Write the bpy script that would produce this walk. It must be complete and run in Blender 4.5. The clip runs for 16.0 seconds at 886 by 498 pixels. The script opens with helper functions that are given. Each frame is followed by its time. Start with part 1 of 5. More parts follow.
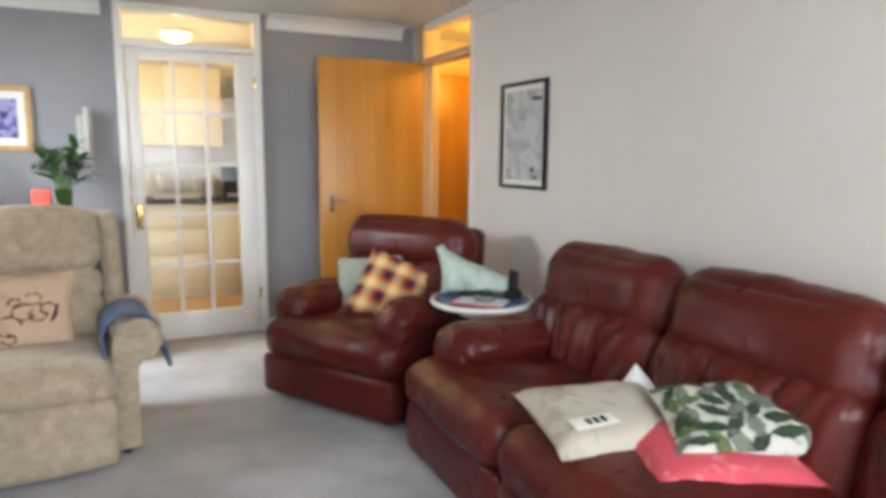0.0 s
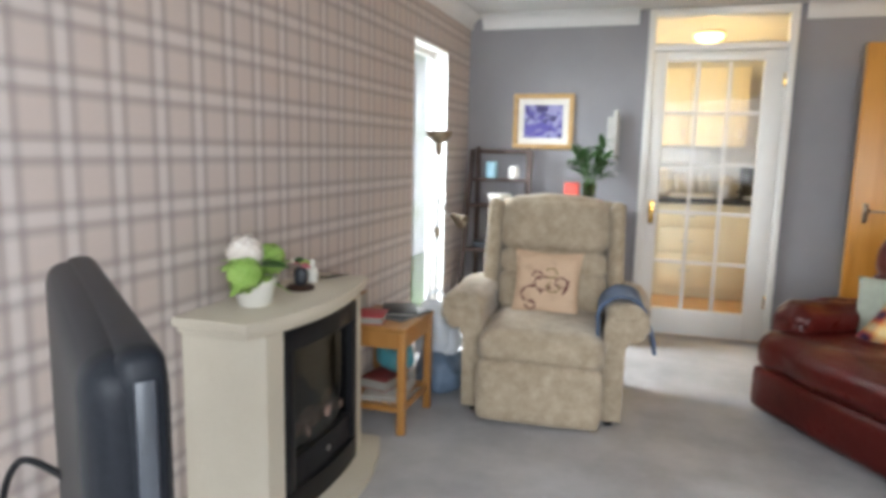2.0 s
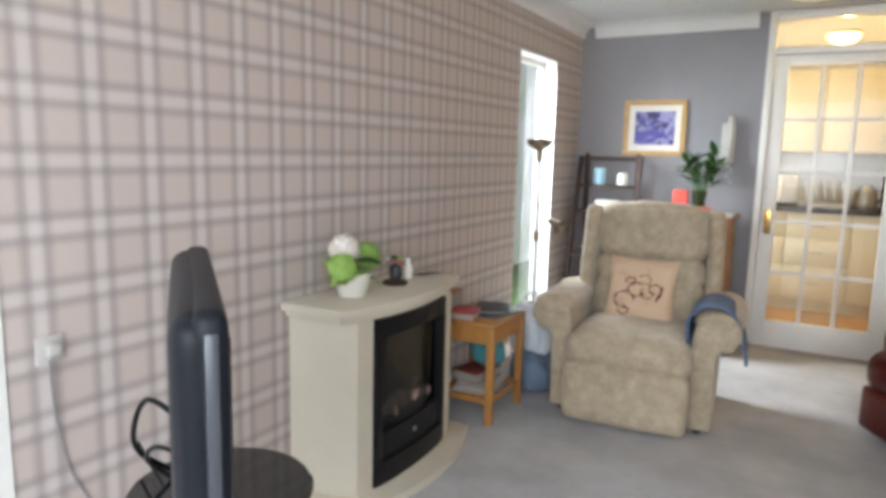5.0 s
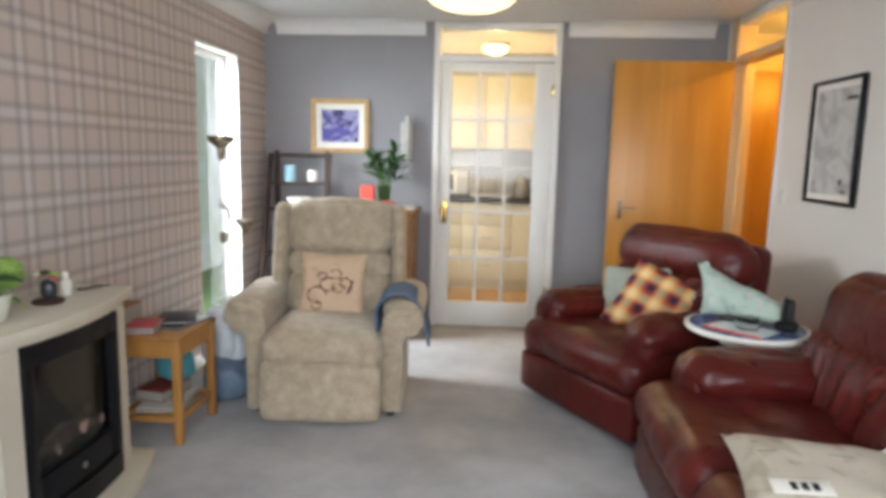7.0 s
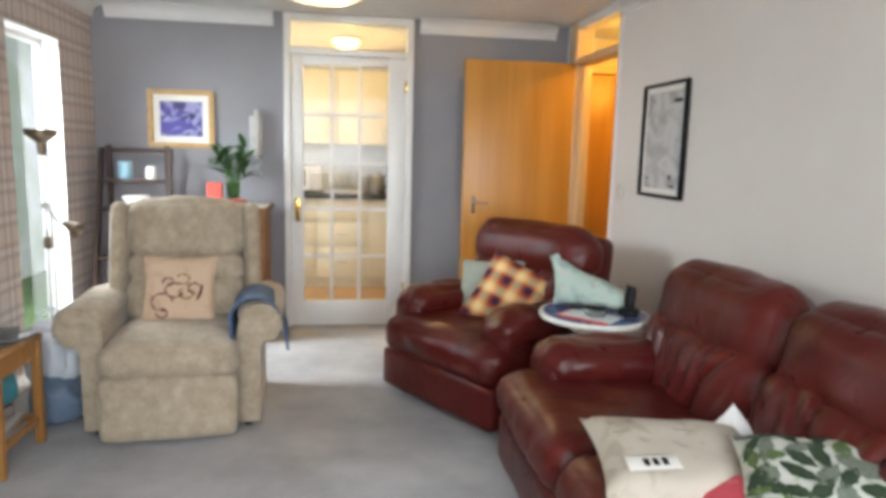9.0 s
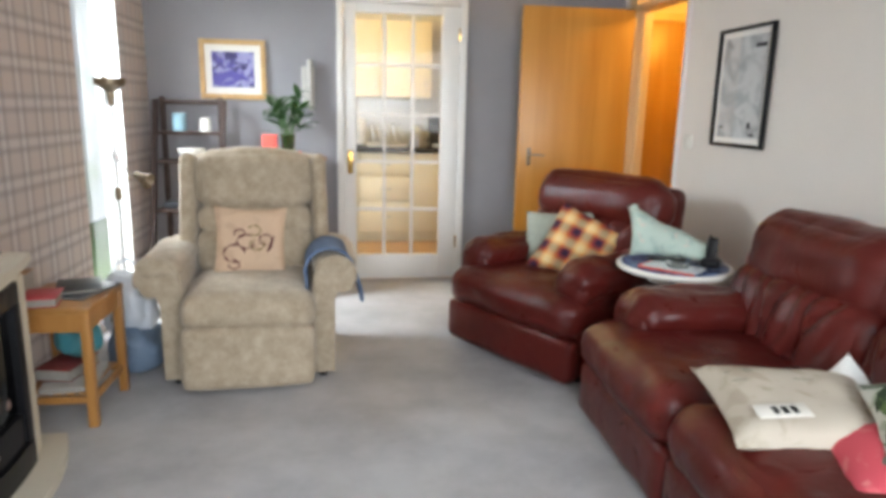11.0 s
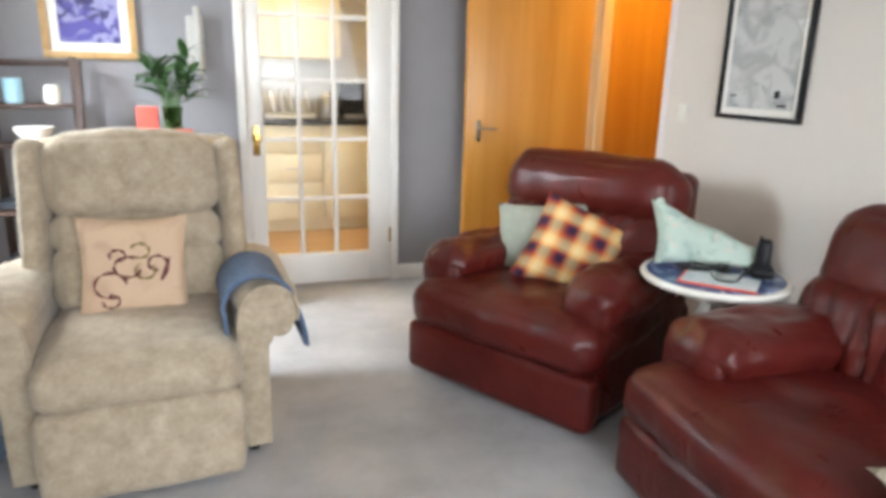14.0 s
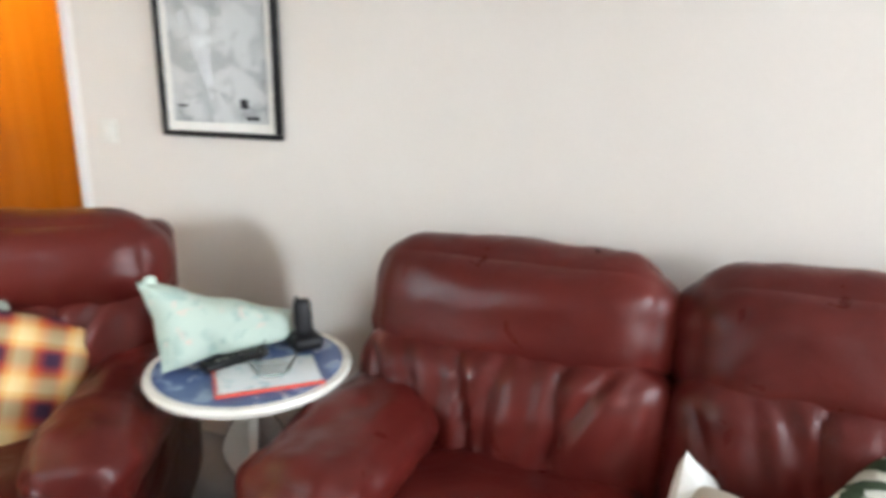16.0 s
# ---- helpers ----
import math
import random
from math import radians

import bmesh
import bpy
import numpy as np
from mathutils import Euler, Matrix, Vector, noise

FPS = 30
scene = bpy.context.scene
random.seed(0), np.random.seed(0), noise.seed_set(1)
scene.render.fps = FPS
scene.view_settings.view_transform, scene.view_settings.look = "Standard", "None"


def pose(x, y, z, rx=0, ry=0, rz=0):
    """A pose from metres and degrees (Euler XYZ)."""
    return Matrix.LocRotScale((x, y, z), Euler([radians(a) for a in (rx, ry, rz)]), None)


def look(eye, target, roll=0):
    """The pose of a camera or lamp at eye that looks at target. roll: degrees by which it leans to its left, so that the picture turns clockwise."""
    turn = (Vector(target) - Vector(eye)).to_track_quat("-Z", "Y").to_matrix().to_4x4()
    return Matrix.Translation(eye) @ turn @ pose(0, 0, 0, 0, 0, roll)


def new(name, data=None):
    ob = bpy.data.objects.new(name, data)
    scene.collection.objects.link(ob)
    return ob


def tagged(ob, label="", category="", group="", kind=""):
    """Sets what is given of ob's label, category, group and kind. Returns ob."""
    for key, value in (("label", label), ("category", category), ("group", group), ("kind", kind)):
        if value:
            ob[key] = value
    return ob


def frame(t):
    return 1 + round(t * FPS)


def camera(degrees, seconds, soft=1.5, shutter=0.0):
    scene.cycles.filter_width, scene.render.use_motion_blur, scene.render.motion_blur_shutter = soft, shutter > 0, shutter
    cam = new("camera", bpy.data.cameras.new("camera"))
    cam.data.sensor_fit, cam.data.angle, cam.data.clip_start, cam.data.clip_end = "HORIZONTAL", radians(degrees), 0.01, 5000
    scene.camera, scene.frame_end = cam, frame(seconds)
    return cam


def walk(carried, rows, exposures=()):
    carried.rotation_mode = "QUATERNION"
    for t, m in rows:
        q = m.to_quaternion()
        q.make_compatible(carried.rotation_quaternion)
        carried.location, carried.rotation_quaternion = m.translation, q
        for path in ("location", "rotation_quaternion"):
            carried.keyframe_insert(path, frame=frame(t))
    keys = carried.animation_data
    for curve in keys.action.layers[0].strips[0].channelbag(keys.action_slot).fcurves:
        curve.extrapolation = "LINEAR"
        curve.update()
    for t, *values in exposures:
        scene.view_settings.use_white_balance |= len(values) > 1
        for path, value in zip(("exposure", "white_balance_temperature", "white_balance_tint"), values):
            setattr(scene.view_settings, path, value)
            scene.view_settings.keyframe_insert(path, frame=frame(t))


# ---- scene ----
cam = camera(67.9, 16.0, soft=4.0, shutter=0.3)

PATH = [
    (0, (1.334, 0.101, 1.304), (2.183, 1.89, 1.023), 0.4),
    (0.5, (1.361, 0.129, 1.294), (1.955, 2.018, 1.014), 0.5),
    (1, (1.4, 0.123, 1.282), (1.745, 2.073, 1.002), 0.7),
    (1.5, (1.406, 0.107, 1.271), (1.153, 2.071, 0.993), 0.9),
    (2, (1.417, 0.064, 1.285), (0.809, 1.946, 0.989), 1.3),
    (2.5, (1.456, 0.05, 1.277), (0.591, 1.83, 0.989), 1.2),
    (3, (1.535, 0.003, 1.296), (0.512, 1.696, 1.003), 1.4),
    (5.5, (1.687, -0.047, 1.314), (0.762, 1.702, 1.017), 1.3),
    (6, (1.717, -0.029, 1.316), (1.032, 1.827, 1.023), 1.3),
    (6.5, (1.732, -0.005, 1.311), (1.327, 1.932, 1.024), 1.3),
    (7, (1.748, 0.002, 1.321), (1.603, 1.976, 1.035), 1.3),
    (7.5, (1.764, 0.003, 1.329), (1.821, 1.982, 1.043), 1.3),
    (8, (1.783, 0.01, 1.332), (2.017, 1.976, 1.049), 1.1),
    (10.3, (1.538, 0.093, 1.329), (1.851, 2.04, 0.996), 1.7),
    (10.5, (1.513, 0.099, 1.328), (1.774, 2.051, 0.978), 1.3),
    (11, (1.436, 0.115, 1.285), (1.691, 2.054, 0.866), 1.3),
    (11.5, (1.344, 0.168, 1.279), (1.614, 2.09, 0.797), 1.5),
    (12, (1.253, 0.228, 1.28), (1.635, 2.122, 0.761), 1.3),
    (12.5, (1.168, 0.396, 1.292), (1.604, 2.275, 0.763), 1.4),
    (13, (1.182, 0.628, 1.323), (1.623, 2.507, 0.798), 1.4),
    (13.5, (1.215, 0.817, 1.311), (1.712, 2.683, 0.791), 1.5),
    (14, (1.244, 1.035, 1.28), (1.839, 2.874, 0.766), 1.4),
    (14.5, (1.295, 1.27, 1.296), (2.047, 3.052, 0.787), 1.4),
    (15, (1.302, 1.52, 1.292), (2.46, 3.073, 0.794), 1.6),
    (15.2, (1.325, 1.623, 1.289), (2.676, 3.014, 0.797), 1.6),
    (15.5, (1.407, 1.741, 1.298), (2.948, 2.912, 0.793), 0.9),
    (15.6, (1.444, 1.785, 1.297), (3.051, 2.867, 0.799), 1.4),
    (16, (1.599, 1.87, 1.328), (3.401, 2.571, 0.817), 0.7),
]
walk(cam, [(t, look(eye, target, roll)) for t, eye, target, roll in PATH],
     [(0, -0.4), (3, -0.45), (6.5, -0.46), (8, -0.42), (11, -0.3), (12, -0.22), (14, -0.02), (15, 0.04), (16, 0.26)])

# ---- world, windows' daylight ----
world = bpy.data.worlds.new("overcast_world")
scene.world = world
world.use_nodes = True
wn = world.node_tree.nodes
sky = wn.new("ShaderNodeTexSky")
sky.sky_type = "NISHITA"
sky.sun_disc = False
sky.sun_elevation, sky.sun_rotation = radians(40), radians(200)
world.node_tree.links.new(sky.outputs[0], wn["Background"].inputs[0])
wn["Background"].inputs[1].default_value = 0.1


def area_lamp(name, m, sx, sy, watts, colour):
    d = bpy.data.lights.new(name, "AREA")
    d.shape, d.size, d.size_y, d.energy, d.color = "RECTANGLE", sx, sy, watts, colour
    ob = new(name, d)
    ob.matrix_world = m
    return ob


def bulb(name, x, y, z, watts, colour, radius=0.06):
    d = bpy.data.lights.new(name, "POINT")
    d.energy, d.color, d.shadow_soft_size = watts, colour, radius
    ob = new(name, d)
    ob.location = (x, y, z)
    return ob


# daylight in the openings of the bay window and of the tall side window
area_lamp("bay_window_daylight", look((1.95, -1.45, 1.5), (0.9, 0.5, 0.0)), 2.4, 1.5, 190, (0.83, 0.90, 0.985))
area_lamp("side_window_daylight", look((-0.8, 3.95, 2.2), (1.2, 4.3, 0.1)), 2.1, 1.6, 600, (0.82, 0.92, 1.0))
bulb("kitchen_bulb", 1.73, 5.96, 2.14, 50, (1.0, 0.68, 0.25), 0.03)
bulb("hall_bulb", 3.98, 4.5, 2.14, 38, (1.0, 0.56, 0.06), 0.03)
# added cool fill so the lower kitchen units look less orange; no source seen
area_lamp("kitchen_daylight_fill", look((0.15, 5.95, 1.45), (2.2, 6.4, 0.6)), 0.8, 0.9, 19, (0.9, 0.96, 1.0))


# ---- materials ----
def nodes_of(name):
    m = bpy.data.materials.new(name)
    m.use_nodes = True
    nt = m.node_tree
    return m, nt, nt.nodes["Principled BSDF"]


def add(nt, kind, **kw):
    n = nt.nodes.new("ShaderNode" + kind)
    for k, v in kw.items():
        n.inputs[k.replace("_", " ")].default_value = v
    return n


def rgba(c):
    return (c[0], c[1], c[2], 1.0)


def surface(name, c1, c2, scale=12.0, rough=0.6, metal=0.0, bump=0.15, fine=90.0, sheen=0.0, coat=0.0, spec=0.5, dist=0.004, detail=6.0):
    """Two-scale noise colour and a fine relief."""
    m, nt, b = nodes_of(name)
    tc = add(nt, "TexCoord")
    n1 = add(nt, "TexNoise", Scale=scale, Detail=detail, Roughness=0.6)
    n2 = add(nt, "TexNoise", Scale=fine, Detail=4.0, Roughness=0.6)
    mixf = nt.nodes.new("ShaderNodeMath")
    mixf.operation = "MULTIPLY_ADD"
    mixf.inputs[1].default_value = 0.35
    half = nt.nodes.new("ShaderNodeMath")
    half.operation = "MULTIPLY"
    half.inputs[1].default_value = 0.65
    ramp = nt.nodes.new("ShaderNodeValToRGB")
    ramp.color_ramp.elements[0].position, ramp.color_ramp.elements[1].position = 0.35, 0.65
    ramp.color_ramp.elements[0].color, ramp.color_ramp.elements[1].color = rgba(c1), rgba(c2)
    bp = add(nt, "Bump", Strength=bump, Distance=dist)
    L = nt.links.new
    L(tc.outputs["Object"], n1.inputs["Vector"])
    L(tc.outputs["Object"], n2.inputs["Vector"])
    L(n1.outputs[0], half.inputs[0])
    L(n2.outputs[0], mixf.inputs[0])
    L(half.outputs[0], mixf.inputs[2])
    L(mixf.outputs[0], ramp.inputs[0])
    L(ramp.outputs[0], b.inputs["Base Color"])
    L(n2.outputs[0], bp.inputs["Height"])
    L(bp.outputs[0], b.inputs["Normal"])
    b.inputs["Roughness"].default_value, b.inputs["Metallic"].default_value = rough, metal
    b.inputs["Sheen Weight"].default_value, b.inputs["Coat Weight"].default_value = sheen, coat
    b.inputs["Specular IOR Level"].default_value = spec
    return m


def leather(name, c1, c2):
    m, nt, b = nodes_of(name)
    L = nt.links.new
    tc = add(nt, "TexCoord")
    big = add(nt, "TexNoise", Scale=3.5, Detail=5.0)
    cells = add(nt, "TexVoronoi", Scale=260.0)
    crease = add(nt, "TexNoise", Scale=9.0, Detail=7.0, Distortion=1.2)
    ramp = nt.nodes.new("ShaderNodeValToRGB")
    ramp.color_ramp.elements[0].position, ramp.color_ramp.elements[1].position = 0.35, 0.68
    ramp.color_ramp.elements[0].color, ramp.color_ramp.elements[1].color = rgba(c1), rgba(c2)
    rr = add(nt, "MapRange")
    rr.inputs[3].default_value, rr.inputs[4].default_value = 0.22, 0.38
    b.inputs["Specular IOR Level"].default_value = 0.26
    b1 = add(nt, "Bump", Strength=0.12, Distance=0.002)
    b2 = add(nt, "Bump", Strength=0.42, Distance=0.012)
    for n in (big, cells, crease):
        L(tc.outputs["Object"], n.inputs["Vector"])
    L(big.outputs[0], ramp.inputs[0])
    L(ramp.outputs[0], b.inputs["Base Color"])
    L(crease.outputs[0], rr.inputs[0])
    L(rr.outputs[0], b.inputs["Roughness"])
    L(crease.outputs[0], b2.inputs["Height"])
    L(cells.outputs[0], b1.inputs["Height"])
    L(b2.outputs[0], b1.inputs["Normal"])
    L(b1.outputs[0], b.inputs["Normal"])
    return m


def wood(name, c1, c2, rough=0.4, along=(1.0, 1.0, 0.06), scale=14.0):
    m, nt, b = nodes_of(name)
    L = nt.links.new
    tc = add(nt, "TexCoord")
    mp = add(nt, "Mapping")
    mp.inputs["Scale"].default_value = along
    n1 = add(nt, "TexNoise", Scale=scale, Detail=6.0, Distortion=0.6)
    n2 = add(nt, "TexNoise", Scale=scale * 9, Detail=3.0)
    info = add(nt, "ObjectInfo")
    ramp = nt.nodes.new("ShaderNodeValToRGB")
    ramp.color_ramp.elements[0].position, ramp.color_ramp.elements[1].position = 0.3, 0.7
    ramp.color_ramp.elements[0].color, ramp.color_ramp.elements[1].color = rgba(c1), rgba(c2)
    hsv = add(nt, "HueSaturation")
    mr = add(nt, "MapRange")
    mr.inputs[3].default_value, mr.inputs[4].default_value = 0.9, 1.1
    bp = add(nt, "Bump", Strength=0.1, Distance=0.002)
    L(tc.outputs["Object"], mp.inputs["Vector"])
    L(mp.outputs[0], n1.inputs["Vector"])
    L(mp.outputs[0], n2.inputs["Vector"])
    L(n1.outputs[0], ramp.inputs[0])
    L(ramp.outputs[0], hsv.inputs["Color"])
    L(info.outputs["Random"], mr.inputs[0])
    L(mr.outputs[0], hsv.inputs["Value"])
    L(hsv.outputs[0], b.inputs["Base Color"])
    L(n2.outputs[0], bp.inputs["Height"])
    L(bp.outputs[0], b.inputs["Normal"])
    b.inputs["Roughness"].default_value = rough
    return m


def math_node(nt, op, a, b=None, c=None):
    n = nt.nodes.new("ShaderNodeMath")
    n.operation = op
    for i, v in enumerate((a, b, c)):
        if v is None:
            continue
        if isinstance(v, (int, float)):
            n.inputs[i].default_value = v
        else:
            nt.links.new(v, n.inputs[i])
    return n.outputs[0]


def mix_colour(nt, f, a, b):
    n = nt.nodes.new("ShaderNodeMix")
    n.data_type = "RGBA"
    for sock, v in ((n.inputs[0], f), (n.inputs[6], a), (n.inputs[7], b)):
        if isinstance(v, (int, float)):
            sock.default_value = v
        elif isinstance(v, tuple):
            sock.default_value = v
        else:
            nt.links.new(v, sock)
    return n.outputs[2]


def tartan_paper(name, period, y0, z0):
    """Printed check wallpaper: pairs of soft dark bands with a pale band between, both ways, over a fine weave."""
    m, nt, b = nodes_of(name)
    L = nt.links.new
    tc = add(nt, "TexCoord")
    sep = add(nt, "SeparateXYZ")
    L(tc.outputs["Object"], sep.inputs[0])
    wob = add(nt, "TexNoise", Scale=60.0, Detail=3.0)
    L(tc.outputs["Object"], wob.inputs["Vector"])

    def bands(coord, origin):
        u = math_node(nt, "SUBTRACT", coord, origin)
        u = math_node(nt, "PINGPONG", u, period / 2)      # 0 in the pale middle, rising to half a period
        d = math_node(nt, "ABSOLUTE", math_node(nt, "SUBTRACT", u, 0.029))
        dark = math_node(nt, "SUBTRACT", 1.0, math_node(nt, "SMOOTH_MIN", math_node(nt, "DIVIDE", d, 0.022), 1.0, 0.15))
        pale = math_node(nt, "LESS_THAN", u, 0.016)
        return dark, pale

    dv, pv = bands(sep.outputs[1], y0)
    dh, ph = bands(sep.outputs[2], z0)
    weave = add(nt, "TexWave", Scale=95.0, Distortion=1.0)
    weave.bands_direction = "DIAGONAL"
    L(tc.outputs["Object"], weave.inputs["Vector"])
    col = mix_colour(nt, math_node(nt, "MULTIPLY", wob.outputs[0], 0.5), (0.50, 0.42, 0.375, 1), (0.55, 0.475, 0.43, 1))
    col = mix_colour(nt, math_node(nt, "MULTIPLY", pv, 0.55), col, (0.60, 0.555, 0.53, 1))
    col = mix_colour(nt, math_node(nt, "MULTIPLY", ph, 0.45), col, (0.60, 0.555, 0.53, 1))
    col = mix_colour(nt, math_node(nt, "MULTIPLY", dv, 0.5), col, (0.22, 0.185, 0.178, 1))
    col = mix_colour(nt, math_node(nt, "MULTIPLY", dh, 0.5), col, (0.22, 0.185, 0.178, 1))
    col = mix_colour(nt, math_node(nt, "MULTIPLY", weave.outputs["Fac"], 0.10), col, (0.3, 0.27, 0.26, 1))
    L(col, b.inputs["Base Color"])
    b.inputs["Roughness"].default_value = 0.7
    bp = add(nt, "Bump", Strength=0.1, Distance=0.001)
    L(weave.outputs["Fac"], bp.inputs["Height"])
    L(bp.outputs[0], b.inputs["Normal"])
    return m


def check_cloth(name):
    """Woven plaid: cream, orange-red and dark plum checks."""
    m, nt, b = nodes_of(name)
    L = nt.links.new
    tc = add(nt, "TexCoord")
    sep = add(nt, "SeparateXYZ")
    L(tc.outputs["Object"], sep.inputs[0])

    def stripes(coord, off):
        u = math_node(nt, "FRACT", math_node(nt, "DIVIDE", math_node(nt, "ADD", coord, off), 0.128))
        ramp = nt.nodes.new("ShaderNodeValToRGB")
        el = ramp.color_ramp.elements
        el[0].position, el[0].color = 0.0, (0.84, 0.68, 0.34, 1)
        el[1].position, el[1].color = 0.93, (0.75, 0.42, 0.14, 1)
        for pos, c in ((0.24, (0.72, 0.50, 0.22, 1)), (0.34, (0.60, 0.19, 0.03, 1)), (0.46, (0.36, 0.03, 0.02, 1)), (0.58, (0.03, 0.01, 0.035, 1)), (0.76, (0.03, 0.01, 0.04, 1)), (0.84, (0.40, 0.05, 0.025, 1))):
            el.new(pos).color = c
        L(u, ramp.inputs[0])
        return ramp.outputs[0]

    col = mix_colour(nt, 0.5, stripes(sep.outputs[0], 1.02), stripes(sep.outputs[2], 1.05))
    L(col, b.inputs["Base Color"])
    n = add(nt, "TexNoise", Scale=300.0)
    L(tc.outputs["Object"], n.inputs["Vector"])
    bp = add(nt, "Bump", Strength=0.3, Distance=0.003)
    L(n.outputs[0], bp.inputs["Height"])
    L(bp.outputs[0], b.inputs["Normal"])
    b.inputs["Roughness"].default_value = 0.9
    return m


def blotch(name, base, spots, scale, lo, hi, rough=0.85, distortion=0.6):
    """Cloth or paper with printed blotches of another colour."""
    m, nt, b = nodes_of(name)
    L = nt.links.new
    tc = add(nt, "TexCoord")
    col = rgba(base)
    for i, (c, w) in enumerate(spots):
        n = add(nt, "TexNoise", Scale=scale * (1 + 0.6 * i), Detail=2.5, Distortion=distortion)
        mp = add(nt, "Mapping")
        mp.inputs["Location"].default_value = (3.1 * i, 1.7 * i, 0.9)
        L(tc.outputs["Object"], mp.inputs["Vector"])
        L(mp.outputs[0], n.inputs["Vector"])
        r = add(nt, "MapRange")
        r.inputs[1].default_value, r.inputs[2].default_value = lo + w, hi + w
        L(n.outputs[0], r.inputs[0])
        col = mix_colour(nt, r.outputs[0], col, rgba(c))
    L(col, b.inputs["Base Color"])
    b.inputs["Roughness"].default_value = rough
    n = add(nt, "TexNoise", Scale=220.0)
    L(tc.outputs["Object"], n.inputs["Vector"])
    bp = add(nt, "Bump", Strength=0.2, Distance=0.002)
    L(n.outputs[0], bp.inputs["Height"])
    L(bp.outputs[0], b.inputs["Normal"])
    return m


def glowing(name, colour, strength):
    m, nt, b = nodes_of(name)
    b.inputs["Base Color"].default_value = rgba(colour)
    b.inputs["Emission Color"].default_value = rgba(colour)
    b.inputs["Emission Strength"].default_value = strength
    b.inputs["Roughness"].default_value = 0.3
    return m


def clear(name, tint=(1, 1, 1), rough=0.0, ior=1.45):
    m, nt, b = nodes_of(name)
    b.inputs["Base Color"].default_value = rgba(tint)
    b.inputs["Transmission Weight"].default_value = 1.0
    b.inputs["Roughness"].default_value = rough
    b.inputs["IOR"].default_value = ior
    return m


def carpet_material():
    m, nt, b = nodes_of("grey_carpet_pile")
    L = nt.links.new
    tc = add(nt, "TexCoord")
    worn = add(nt, "TexNoise", Scale=2.1, Detail=6.0, Roughness=0.62)
    pile = add(nt, "TexNoise", Scale=420.0, Detail=2.0)
    tuft = add(nt, "TexNoise", Scale=40.0, Detail=5.0)
    for n in (worn, pile, tuft):
        L(tc.outputs["Object"], n.inputs["Vector"])
    r = nt.nodes.new("ShaderNodeValToRGB")
    r.color_ramp.elements[0].position, r.color_ramp.elements[1].position = 0.38, 0.62
    r.color_ramp.elements[0].color, r.color_ramp.elements[1].color = (0.36, 0.35, 0.35, 1), (0.52, 0.515, 0.515, 1)
    L(worn.outputs[0], r.inputs[0])
    col = mix_colour(nt, math_node(nt, "MULTIPLY", pile.outputs[0], 0.35), r.outputs[0], (0.33, 0.325, 0.325, 1))
    col = mix_colour(nt, math_node(nt, "MULTIPLY", tuft.outputs[0], 0.25), col, (0.55, 0.55, 0.55, 1))
    L(col, b.inputs["Base Color"])
    b.inputs["Roughness"].default_value = 0.95
    b.inputs["Specular IOR Level"].default_value = 0.15
    bp = add(nt, "Bump", Strength=0.5, Distance=0.006)
    L(pile.outputs[0], bp.inputs["Height"])
    L(bp.outputs[0], b.inputs["Normal"])
    return m


